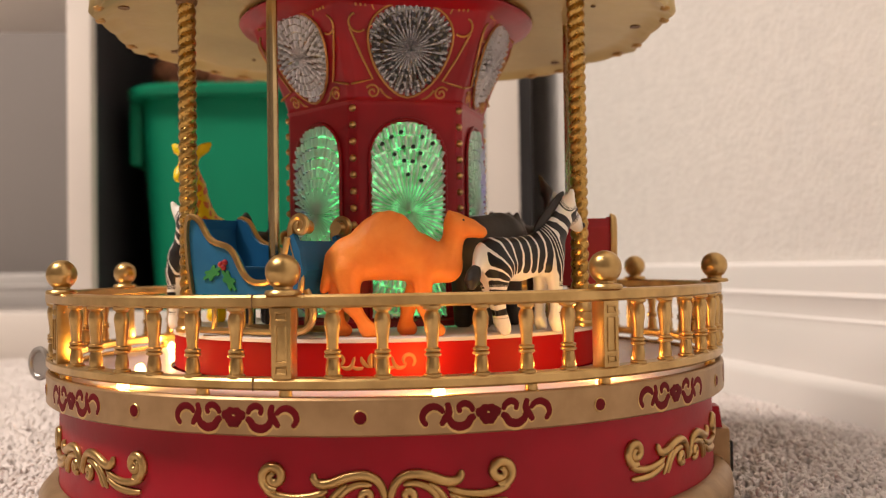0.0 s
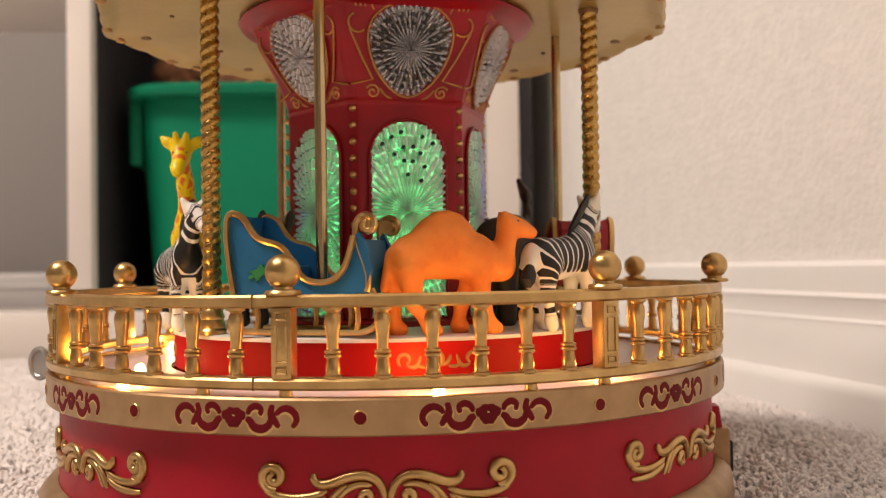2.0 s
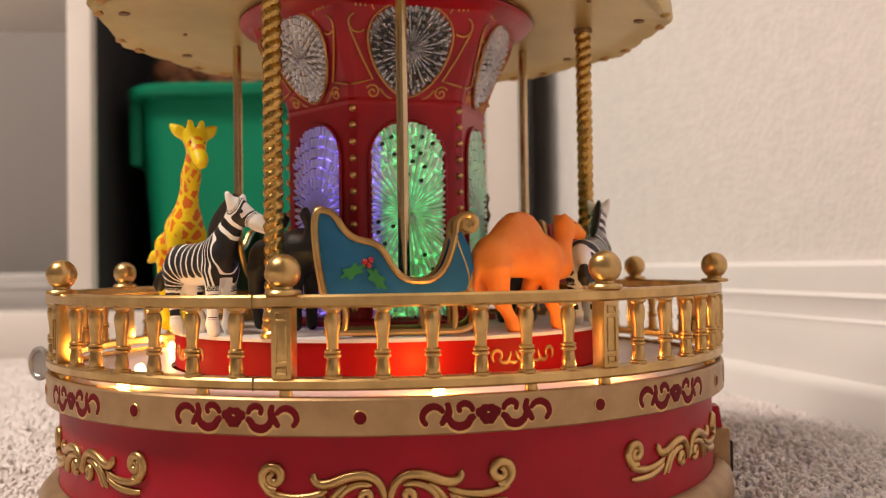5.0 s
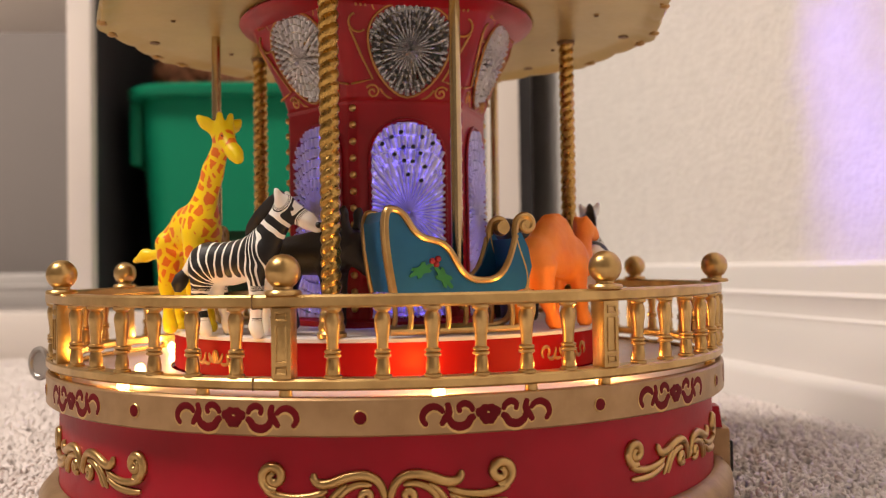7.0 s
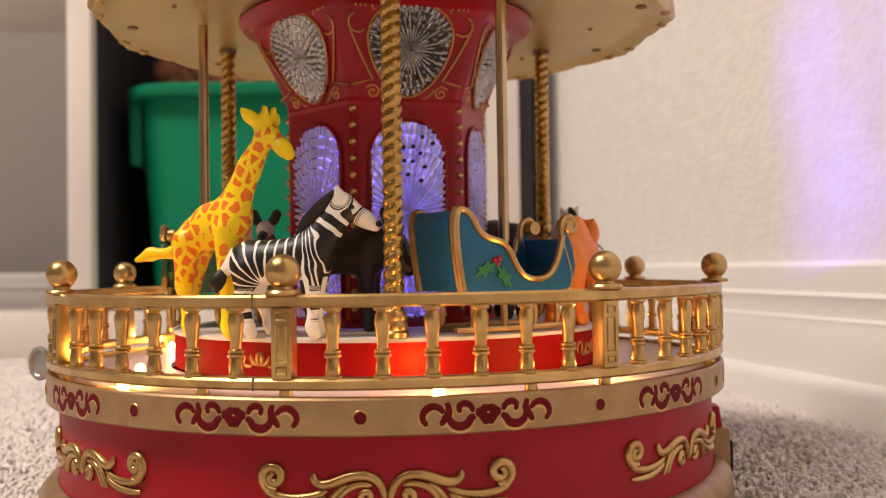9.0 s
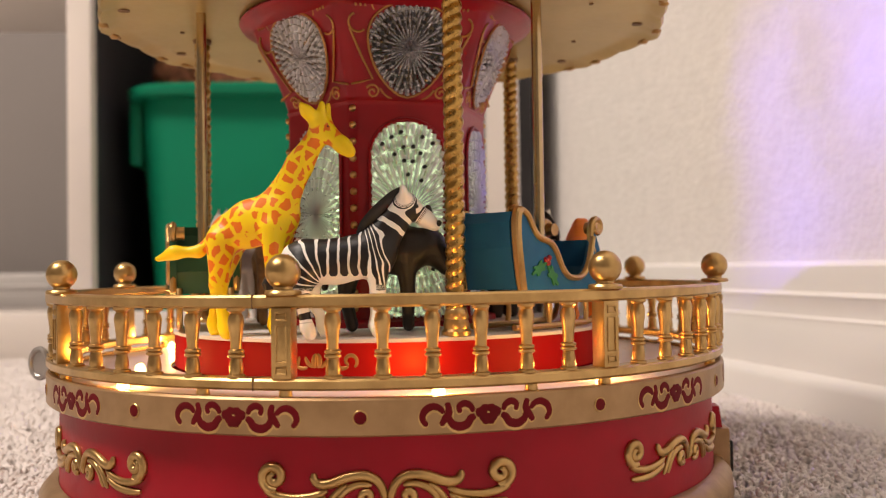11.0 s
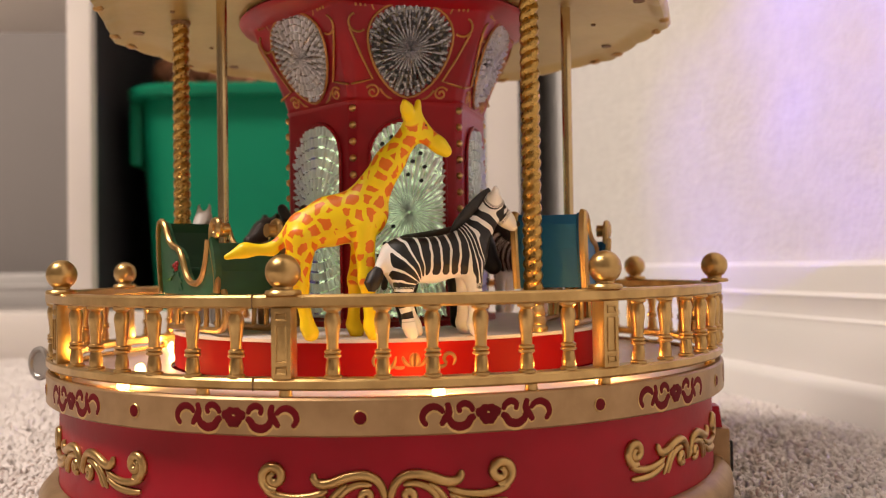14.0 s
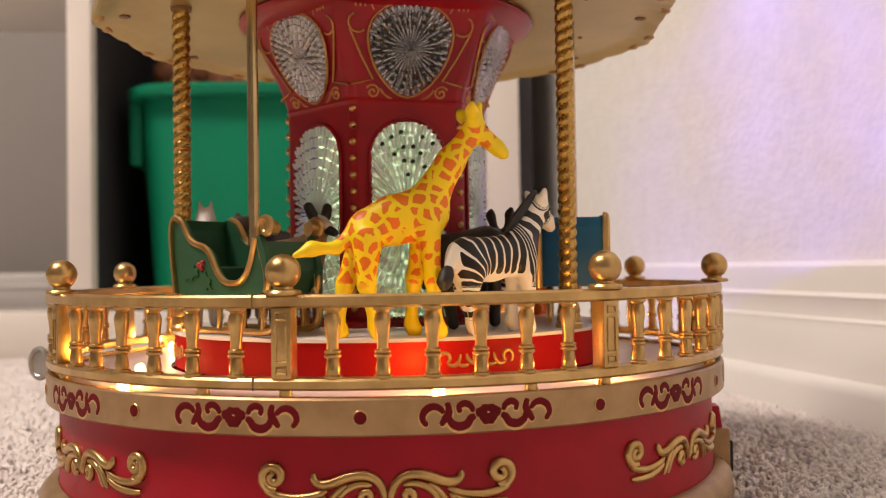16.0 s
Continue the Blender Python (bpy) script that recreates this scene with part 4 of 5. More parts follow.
def sled(colour, label, a):
    s = thing("toy_sled", label, "toy sled", "sleds on the carousel", m=around(a, 0.0700, PLAT_Z + 0.0002))
    back = bezier((-0.0226, 0.0378), (-0.0266, 0.0385), (-0.0240, 0.0220), (-0.0222, 0.0128), 10)
    out = back + [(0.0150, 0.0122), (0.0205, 0.0135), (0.0226, 0.0200)]
    inner = bezier((0.0172, 0.0300), (0.0150, 0.0200), (0.0125, 0.0162), (0.0068, 0.0162), 8)
    seat = bezier((0.0068, 0.0162), (-0.0040, 0.0158), (-0.0010, 0.0272), (-0.0096, 0.0284), 12)[1:]
    top = bezier((-0.0096, 0.0284), (-0.0185, 0.0296), (-0.0160, 0.0372), (-0.0226, 0.0378), 10)[1:-1]
    outline = out + [(0.0215, 0.0260), (0.0190, 0.0310)] + inner + seat + top
    for y in (-0.0105, 0.0105):
        side = part("side_panel", prism(outline, y - 0.0011, y + 0.0011), colour, s)
        sy = y + (-0.0012 if y < 0 else 0.0012)
        part("gold_edge", joined(tube([(x, sy, z) for x, z in inner + seat + top + back], 0.00105, 8), tube([(x, sy, z) for x, z in back], 0.0016, 8, 0.5),
                                 tube([(x, y, z) for x, z in bezier((0.0205, 0.0135), (0.0232, 0.0195), (0.0160, 0.0270), (0.0178, 0.0332), 12) + spiral(0.0211, 0.0332, 0.0033, 0.0007, 178, -260, 28)], 0.0012, 8)), GOLD, side, "gold painted edge and scroll")
        leaves = []
        for cx, cz, rot in ((-0.0135, 0.0195, 25), (-0.0065, 0.0172, -50)):
            pts = []
            for i in range(24):
                th = 2 * math.pi * i / 24
                k = 1.0 if i % 4 < 2 else 0.62
                px, pz = 0.0042 * math.cos(th) * (k if abs(math.cos(th)) < 0.9 else 1), 0.0021 * math.sin(th) * k
                c, q = math.cos(radians(rot)), math.sin(radians(rot))
                pts.append((cx + c * px - q * pz, cz + q * px + c * pz))
            leaves.append(prism(pts, sy - 0.0004, sy + 0.0004))
        part("holly_leaves", joined(*leaves), LEAF if colour is not SLED_GREEN else SLED_GREEN, side, "green holly leaves", smooth=False)
        part("berries", joined(*[ball((bx, sy, bz), 0.0010, 10, 6) for bx, bz in ((-0.0100, 0.0222), (-0.0088, 0.0212), (-0.0082, 0.0228))]), BERRY, side, "dark red berries")
    part("seat_shell", joined(prism([(-0.0243, 0.0372), (-0.0256, 0.0340), (-0.0250, 0.0260), (-0.0226, 0.013), (0.018, 0.0125), (0.0215, 0.020), (0.0195, 0.029), (0.0180, 0.029), (0.0195, 0.020), (0.0165, 0.0145), (-0.0206, 0.0150), (-0.0228, 0.0260), (-0.0234, 0.0340), (-0.0226, 0.0372)], -0.0095, 0.0095),
                              box(-0.0205, -0.0095, 0.0145, -0.006, 0.0095, 0.0215, 0.001)), colour, s, smooth=False)
    for y in (-0.0112, 0.0112):
        part("front_roll", tube([(0.0211, y * k, 0.0331) for k in (1.0, 0.8, 0.6)], 0.0022, 16), GOLD, s, "gold rolled front")
    for y in (-0.0085, 0.0085):
        run = bezier((-0.0225, 0.0012), (-0.01, 0.0010), (0.01, 0.0010), (0.0180, 0.0012), 8) + bezier((0.0180, 0.0012), (0.0250, 0.002), (0.0255, 0.008), (0.0215, 0.0140), 10)[1:]
        r = part("runner", tube([(x, y, z) for x, z in run], 0.0011, 8), GOLD, s, "gold runner")
        for x in (-0.0165, -0.0045, 0.0075, 0.0165):
            part("strut", tube(bezier((x, y, 0.001), (x + 0.001, y, 0.005), (x + 0.001, y, 0.008), (x - 0.001, y, 0.0125), 6), 0.0009, 8), GOLD, r)
        part("underframe", box(-0.0215, y - 0.0012, 0.0098, 0.0185, y + 0.0012, 0.0122, 0.0004), GOLD, r)
    return s


# ---- figurines: limbs blended into one skin ----
class Body:
    def __init__(self):
        self.bones = []

    def limb(self, p, q, ra, rb, tag=0.0, phase=0.0, wide=1.0, rate=1.0):
        """A tapered limb from p to q (millimetres); wide stretches it sideways."""
        self.bones.append((np.array(p) / 1000, np.array(q) / 1000, ra / 1000, rb / 1000, tag, phase, wide, rate))
        return self

    def scaled(self, k):
        self.bones = [(p * k, q * k, ra * k, rb * k, *rest) for p, q, ra, rb, *rest in self.bones]
        return self

    def pair(self, p, q, ra, rb, tag=0.0, phase=0.0, rate=1.0):
        for s in (1, -1):
            self.limb((p[0], p[1] * s, p[2]), (q[0], q[1] * s, q[2]), ra, rb, tag, phase, 1.0, rate)
        return self

    def field(self, P, blend):
        total, tags, phases, best = None, None, None, None
        ds = []
        for p, q, ra, rb, tag, phase, wide, rate in self.bones:
            A, B = P - p, q - p
            s = np.array([1, 1 / wide, 1])
            free = (A * s) @ (B * s) / max(1e-12, (B * s) @ (B * s))
            h = np.clip(free, 0, 1)
            d = np.linalg.norm((A - h[:, None] * B) * s, axis=1) - (ra + (rb - ra) * h)
            ds.append((d, tag, phase + np.clip(free, -0.8, 1.5) * np.linalg.norm(B) * rate))
        D = np.stack([x[0] for x in ds])
        low = D.min(0)
        total = low - blend * np.log(np.exp(-np.clip((D - low) / blend, 0, 40)).sum(0))
        w = np.exp(-np.clip((D - low) / (blend * 0.7), 0, 40))
        w = w / w.sum(0)
        tags = (w * np.array([x[1] for x in ds])[:, None]).sum(0)
        phases = (w * np.stack([x[2] for x in ds])).sum(0)
        return total, tags, phases

    def skin(self, name, material, step=0.0007, blend=0.0009, plain_below=0.0, fan=None):
        lo = np.min([np.minimum(b[0], b[1]) - max(b[2], b[3]) * max(1, b[6]) for b in self.bones], 0) - 3 * step
        hi = np.max([np.maximum(b[0], b[1]) + max(b[2], b[3]) * max(1, b[6]) for b in self.bones], 0) + 3 * step
        n = np.ceil((hi - lo) / step).astype(int) + 1
        gx, gy, gz = (lo[i] + step * np.arange(n[i]) for i in range(3))
        P = np.stack(np.meshgrid(gx, gy, gz, indexing="ij"), -1).reshape(-1, 3)
        F = self.field(P, blend)[0].reshape(n)
        c = tuple(n - 1)
        total, count = np.zeros((*c, 3)), np.zeros(c)
        corners = [(i, j, k) for i in (0, 1) for j in (0, 1) for k in (0, 1)]
        for a in corners:
            for ax in range(3):
                if a[ax]:
                    continue
                b = list(a)
                b[ax] = 1
                fa = F[a[0]:a[0] + c[0], a[1]:a[1] + c[1], a[2]:a[2] + c[2]]
                fb = F[b[0]:b[0] + c[0], b[1]:b[1] + c[1], b[2]:b[2] + c[2]]
                cross = (fa < 0) != (fb < 0)
                t = np.where(cross, fa / np.where(cross, fa - fb, 1), 0)
                for k in range(3):
                    total[..., k] += np.where(cross, a[k] + (t if k == ax else 0), 0)
                count += cross
        has = count > 0
        index = -np.ones(c, int)
        index[has] = np.arange(has.sum())
        cell = np.argwhere(has)
        verts = lo + step * (cell + total[has] / count[has][:, None])
        faces = []
        inner = F < 0
        for ax in range(3):
            u, w = (ax + 1) % 3, (ax + 2) % 3
            sl0 = [slice(None)] * 3
            sl1 = [slice(None)] * 3
            sl0[ax], sl1[ax] = slice(0, -1), slice(1, None)
            E = np.argwhere(inner[tuple(sl0)] != inner[tuple(sl1)])
            E = E[(E[:, u] > 0) & (E[:, w] > 0) & (E[:, u] < c[u]) & (E[:, w] < c[w])]
            du, dw = np.eye(3, dtype=int)[u], np.eye(3, dtype=int)[w]
            q = np.stack([index[tuple((E - a).T)] for a in (0 * du, du, du + dw, dw)], 1)
            flip = ~inner[tuple(E.T)]
            q[flip] = q[flip][:, ::-1]
            faces += q.tolist()
        me = bpy.data.meshes.new(name)
        me.from_pydata(verts.tolist(), [], faces)
        _, tags, phases = self.field(verts, blend)
        if plain_below:
            low = np.clip((plain_below - verts[:, 2]) / 0.0015, 0, 1) * np.clip((0.0095 - np.abs(verts[:, 0])) / 0.003, 0, 1)
            tags = np.maximum(tags, low)
        if fan:
            # stripes stand upright on the flank and fan round to lie level on the haunch
            px, pz, k = fan
            x, y, z = verts.T
            turn = np.arctan2(np.maximum(px - x, 0), z - pz)
            body = np.clip((z - 0.0140) / 0.0004, 0, 1) * np.clip((0.0085 + 0.35 * (0.030 - z) - x) / 0.004, 0, 1)
            phases = phases * (1 - body) + (np.maximum(x - px, 0) - k * turn) * body
            white = np.maximum(np.clip((-0.0182 - x) / 0.0008, 0, 1), np.clip((0.0030 - np.abs(y)) / 0.001, 0, 1) * np.clip((0.0185 - z) / 0.001, 0, 1))
            tags = np.maximum(tags * np.where(x < px, 1 - body, 1), white)
            tags = np.maximum(tags, np.clip((plain_below - z) / 0.0015, 0, 1) * np.clip((0.0095 - np.abs(x + 0.001)) / 0.003, 0, 1))
        for nm, val in (("region", tags), ("along", phases)):
            at = me.attributes.new(nm, "FLOAT", "POINT")
            at.data.foreach_set("value", val.astype(np.float32))
        bm = bmesh.new()
        bm.from_mesh(me)
        bmesh.ops.recalc_face_normals(bm, faces=bm.faces[:])
        bmesh.ops.smooth_vert(bm, verts=bm.verts[:], factor=0.4, use_axis_x=True, use_axis_y=True, use_axis_z=True)
        bm.to_mesh(me)
        bm.free()
        me.shade_smooth()
        me.materials.append(material)
        return me


def hide(name, a, b, kind):
    """A patterned hide: 'stripe' follows the limbs, 'spot' is a net of patches. region above 0.5 stays plain."""
    m = mat(name, a, 0.42, 0.0, 0.05, 700, 0.3, sub=0.08)
    nt = m.node_tree
    bsdf = nt.nodes["Principled BSDF"]
    old = bsdf.inputs["Base Color"].links[0].from_socket
    mix = nt.nodes.new("ShaderNodeMix")
    mix.data_type = "RGBA"
    mix.inputs["B"].default_value = (*b, 1)
    nt.links.new(old, mix.inputs["A"])
    reg = nt.nodes.new("ShaderNodeAttribute")
    reg.attribute_name = "region"
    tc = nt.nodes.new("ShaderNodeTexCoord")
    if kind == "stripe":
        al = nt.nodes.new("ShaderNodeAttribute")
        al.attribute_name = "along"
        no = nt.nodes.new("ShaderNodeTexNoise")
        no.inputs["Scale"].default_value = 160
        nt.links.new(tc.outputs["Object"], no.inputs["Vector"])
        ad = nt.nodes.new("ShaderNodeMath")
        ad.operation = "MULTIPLY_ADD"
        ad.inputs[1].default_value = 0.0019
        nt.links.new(no.outputs["Fac"], ad.inputs[0])
        nt.links.new(al.outputs["Fac"], ad.inputs[2])
        fr = nt.nodes.new("ShaderNodeMath")
        fr.operation = "MULTIPLY"
        fr.inputs[1].default_value = 2 * math.pi / 0.0031
        nt.links.new(ad.outputs[0], fr.inputs[0])
        si = nt.nodes.new("ShaderNodeMath")
        si.operation = "SINE"
        nt.links.new(fr.outputs[0], si.inputs[0])
        sh = nt.nodes.new("ShaderNodeMath")
        sh.operation = "MULTIPLY_ADD"
        sh.inputs[1].default_value = -2.4
        nt.links.new(reg.outputs["Fac"], sh.inputs[0])
        nt.links.new(si.outputs[0], sh.inputs[2])
        src, lo, hi = sh.outputs[0], -0.78, -0.68
    else:
        vo = nt.nodes.new("ShaderNodeTexVoronoi")
        vo.feature = "DISTANCE_TO_EDGE"
        vo.inputs["Scale"].default_value = 230
        vo.inputs["Randomness"].default_value = 0.85
        wob = nt.nodes.new("ShaderNodeTexNoise")
        wob.inputs["Scale"].default_value = 420
        sway = nt.nodes.new("ShaderNodeVectorMath")
        sway.operation = "MULTIPLY_ADD"
        sway.inputs[1].default_value = (0.0016, 0.0016, 0.0016)
        nt.links.new(tc.outputs["Object"], wob.inputs["Vector"])
        nt.links.new(wob.outputs["Color"], sway.inputs[0])
        nt.links.new(tc.outputs["Object"], sway.inputs[2])
        nt.links.new(sway.outputs[0], vo.inputs["Vector"])
        src, lo, hi = vo.outputs["Distance"], 0.135, 0.165
    mr = nt.nodes.new("ShaderNodeMapRange")
    mr.inputs["From Min"].default_value, mr.inputs["From Max"].default_value = lo, hi
    nt.links.new(src, mr.inputs["Value"])
    cut = nt.nodes.new("ShaderNodeMapRange")
    cut.inputs["From Min"].default_value, cut.inputs["From Max"].default_value = 0.55, 0.45
    nt.links.new(reg.outputs["Fac"], cut.inputs["Value"])
    mu = nt.nodes.new("ShaderNodeMath")
    mu.operation = "MULTIPLY"
    nt.links.new(mr.outputs["Result"], mu.inputs[0])
    nt.links.new(cut.outputs["Result"], mu.inputs[1])
    nt.links.new(mu.outputs[0], mix.inputs["Factor"])
    nt.links.new(mix.outputs["Result"], bsdf.inputs["Base Color"])
    return m


ZEBRA = hide("zebra_stripe_paint", (0.90, 0.88, 0.83), (0.009, 0.008, 0.008), "stripe")
GIRAFFE = hide("giraffe_patch_paint", (1.0, 0.74, 0.006), (0.83, 0.20, 0.010), "spot")


def zebra():
    b = Body()
    b.limb((-13.0, 0, 22.6), (-4, 0, 22.4), 7.0, 6.4, 0, 0.0, 0.86).limb((-4, 0, 22.6), (7.0, 0, 24.6), 6.4, 6.9, 0, 0.0091, 0.82)
    b.limb((8.0, 0, 27.0), (16.6, 0.8, 38.6), 5.9, 3.7, 0.16, 0.0205, 0.62, 0.75)
    b.limb((16.8, 1.0, 39.4), (22.6, 3.8, 35.4), 3.5, 2.3, 0.22, 0.0310, 0.8, 0.62)
    b.limb((22.8, 3.9, 35.2), (25.6, 5.0, 33.2), 2.3, 1.8, 1.0)
    b.limb((16.6, -1.6, 41.6), (16.2, -3.0, 44.4), 1.6, 1.0, 1.0).limb((15.6, 3.0, 41.6), (14.8, 4.2, 44.2), 1.6, 0.9, 1.0)
    for side, knee, foot in ((-1, 8.6, 8.0), (1, 7.6, 7.0)):
        b.limb((8.0, 3.0 * side, 20), (knee, 3.4 * side, 11), 3.4, 1.8, 0.14, 0.0222).limb((knee, 3.4 * side, 11), (foot, 3.4 * side, 3.5), 1.8, 1.65, 0.36, 0.0320).limb((foot, 3.4 * side, 2.6), (foot + 0.8, 3.4 * side, 0.9), 1.75, 1.95, 1.0)
    for side, knee, foot in ((-1, -14.6, -12.8), (1, -12.0, -8.8)):
        b.limb((-13.5, 2.8 * side, 20), (knee, 3.5 * side, 11.5), 4.7, 2.1, 0.06, 0.001).limb((knee, 3.5 * side, 11.5), (foot, 3.5 * side, 3.5), 1.9, 1.65, 0.34, 0.0102).limb((foot, 3.5 * side, 2.6), (foot + 0.8, 3.5 * side, 0.9), 1.75, 1.95, 1.0)
    b.limb((-18.2, -0.5, 25.6), (-21.8, -2.2, 19.5), 1.6, 1.5, 1.0)
    skin = b.skin("zebra_skin", ZEBRA, plain_below=0.0188, fan=(-0.0075, 0.0150, 0.0098))
    mane = tube([(x / 1000, 0.0008 * max(0, (x - 8) / 8), z / 1000) for x, z in bezier((2.4, 30.6), (6.0, 34.6), (10.6, 39.6), (15.8, 44.2), 10)], [0.0009, 0.0018, 0.0024, 0.0026, 0.0027, 0.0027, 0.0026, 0.0025, 0.0023, 0.0019, 0.0010], 10, 0.5)
    me_m = mesh_of("mane", mane, COAL)
    tuft = mesh_of("tail_tuft", tube([(-0.0215, -0.0021, 0.0200), (-0.0228, -0.0026, 0.0180), (-0.0240, -0.0030, 0.0155), (-0.0242, -0.0031, 0.0135)], [0.0015, 0.0024, 0.0024, 0.0010], 12), COAL)
    eyes = mesh_of("eyes", joined(ball((0.0201, -0.0005, 0.0388), 0.00075, 8, 6), ball((0.0186, 0.0048, 0.0388), 0.00075, 8, 6)), BLACK)
    nose = mesh_of("nostrils", joined(ball((0.0268, 0.0040, 0.0338), 0.0010, 10, 8), ball((0.0262, 0.0066, 0.0338), 0.0010, 10, 8)), COAL)
    return [("skin", skin, ""), ("mane", me_m, "black mane"), ("tail_tuft", tuft, "black tail tuft"), ("eyes", eyes, "black eyes"), ("nostrils", nose, "black nostrils")]


def giraffe():
    b = Body()
    b.limb((-9.4, 0, 32.4), (-2, 0, 34.6), 6.0, 7.0, 0, 0, 0.76).limb((-2, 0, 34.8), (8.0, 0, 37.0), 7.4, 7.6, 0, 0, 0.72)
    b.limb((8.6, 0, 40), (16.2, 0, 52.5), 6.2, 4.2, 0, 0, 0.64).limb((16.2, 0, 52.5), (23.6, 0, 62.4), 4.2, 3.1, 0, 0, 0.74)
    b.limb((24.2, 0, 63.0), (31.2, 0, 57.4), 3.2, 2.1, 0.40).limb((31.2, 0, 57.4), (33.4, 0, 55.4), 2.1, 1.8, 1.0)
    for side in (-1, 1):
        b.limb((24.8, 1.4 * side, 65.0), (25.2, 2.0 * side, 70.2), 1.1, 1.0, 1.0)
        b.limb((22.8, 2.2 * side, 64.8), (21.8, 5.2 * side, 67.6), 1.2, 1.6, 1.0).limb((21.8, 5.2 * side, 67.6), (21.2, 7.4 * side, 69.4), 1.5, 0.8, 1.0)
    for side, knee, foot in ((-1, 9.2, 10.2), (1, 5.2, 4.2)):
        b.limb((8.2, 3.2 * side, 33), (knee, 3.9 * side, 17), 3.8, 2.3, 0.05).limb((knee, 3.9 * side, 17), (foot, 4.2 * side, 4), 2.2, 1.8, 0.8).limb((foot, 4.2 * side, 2.6), (foot + 0.9, 4.2 * side, 1.2), 2.0, 2.5, 1.0)
    for side, knee, foot in ((-1, -11.0, -8.6), (1, -16.2, -18.4)):
        b.limb((-10.4, 3.2 * side, 29.6), (knee, 3.9 * side, 15.5), 4.8, 2.5, 0.14).limb((knee, 3.9 * side, 15.5), (foot, 4.2 * side, 4), 2.3, 1.8, 1.0).limb((foot, 4.2 * side, 2.6), (foot + 0.9, 4.2 * side, 1.2), 2.0, 2.5, 1.0)
    b.limb((-14.2, 0, 31.4), (-19.5, -2, 26.4), 2.0, 1.6, 0.3).limb((-19.5, -2, 26.4), (-27, -4.6, 26.2), 1.5, 1.9, 1.0).limb((-27, -4.6, 26.2), (-32.0, -6.4, 24.2), 1.9, 1.0, 1.0)
    skin = b.skin("giraffe_skin", GIRAFFE)
    eyes = mesh_of("eyes", joined(ball((0.0274, 0.0024, 0.0632), 0.0003, 8, 6), ball((0.0274, -0.0024, 0.0632), 0.0003, 8, 6)), BLACK)
    return [("skin", skin, ""), ("eyes", eyes, "black eyes")]


def camel():
    b = Body()
    b.limb((-11.5, 0, 23.5), (9, 0, 23.6), 6.8, 7.2, 0, 0, 0.9)
    b.limb((-4.5, 0, 27.5), (2.5, 0, 28.0), 7.4, 7.0, 0, 0, 0.8).limb((-2.2, 0, 32.2), (1.6, 0, 32.4), 4.4, 4.2, 0, 0, 0.8)
    for hx, hz in ((-6.0, 33.6), (-3.2, 36.0), (0.2, 36.6), (3.4, 35.2), (5.6, 32.6)):
        b.limb((hx, 1.2, hz), (hx + 0.4, -1.2, hz), 1.1, 1.1)
    b.limb((10.5, 0, 21.0), (17.8, 0, 20.4), 5.8, 4.4).limb((17.8, 0, 20.4), (20.8, 0, 33.0), 4.2, 2.9)
    b.limb((20.6, 0, 33.6), (25.0, 0, 32.4), 3.2, 2.4).limb((25.0, 0, 32.2), (28.6, 0, 30.9), 2.2, 1.9)
    b.pair((19.2, 1.8, 36), (18.6, 2.2, 37.4), 0.8, 0.5)
    for side, hip, knee, foot in ((-1, 10.0, 10.6, 13.2), (1, 9.5, 6.0, 4.8)):
        b.limb((hip, 3.5 * side, 18), (knee, 3.8 * side, 9), 3.2, 2.2).limb((knee, 3.8 * side, 9), (foot, 3.8 * side, 2), 2.0, 1.8).limb((foot, 3.8 * side, 1.6), (foot + 2.0, 3.8 * side, 1.2), 2.2, 1.8)
    for side, hip, knee, foot in ((-1, -12.5, -11.5, -6.5), (1, -14.0, -16.5, -15.5)):
        b.limb((hip, 3.0 * side, 19.5), (knee, 3.7 * side, 9.5), 4.6, 2.3).limb((knee, 3.7 * side, 9.5), (foot, 3.8 * side, 2), 2.2, 1.8).limb((foot, 3.8 * side, 1.6), (foot + 2.2, 3.8 * side, 1.2), 2.2, 1.8)
    b.limb((-17.8, 0, 24), (-20, 0, 14), 1.4, 1.3)
    skin = b.skin("camel_skin", CAMEL)
    eyes = mesh_of("eyes", joined(ball((0.0229, 0.0026, 0.0345), 0.0005, 8, 6), ball((0.0229, -0.0026, 0.0345), 0.0005, 8, 6)), BLACK)
    return [("skin", skin, ""), ("eyes", eyes, "black eyes")]


def bull():
    b = Body()
    b.limb((-13, 0, 25), (4, 0, 26), 6.4, 8.0).limb((6, 0, 27), (13, 0, 27.5), 6.8, 5.2)
    b.limb((13, 0, 27), (18.5, 0, 20.5), 4.8, 3.0)
    b.pair((12.5, 3, 32), (12.0, 5.0, 38.5), 1.5, 1.2).pair((12.0, 5.0, 38.5), (12.5, 5.2, 40.5), 1.4, 0.5)
    b.pair((5, 3.6, 20), (5.5, 3.6, 10), 3.2, 2.0).pair((5.5, 3.6, 10), (5.5, 3.6, 1.5), 1.9, 2.0)
    b.pair((-14, 3.4, 20), (-15, 3.6, 10), 4.2, 2.0).pair((-15, 3.6, 10), (-13, 3.6, 1.5), 1.9, 2.0)
    b.limb((-19, 0, 27), (-22, 0, 14), 0.9, 1.2)
    return [("skin", b.skin("bull_skin", COAL), "")]


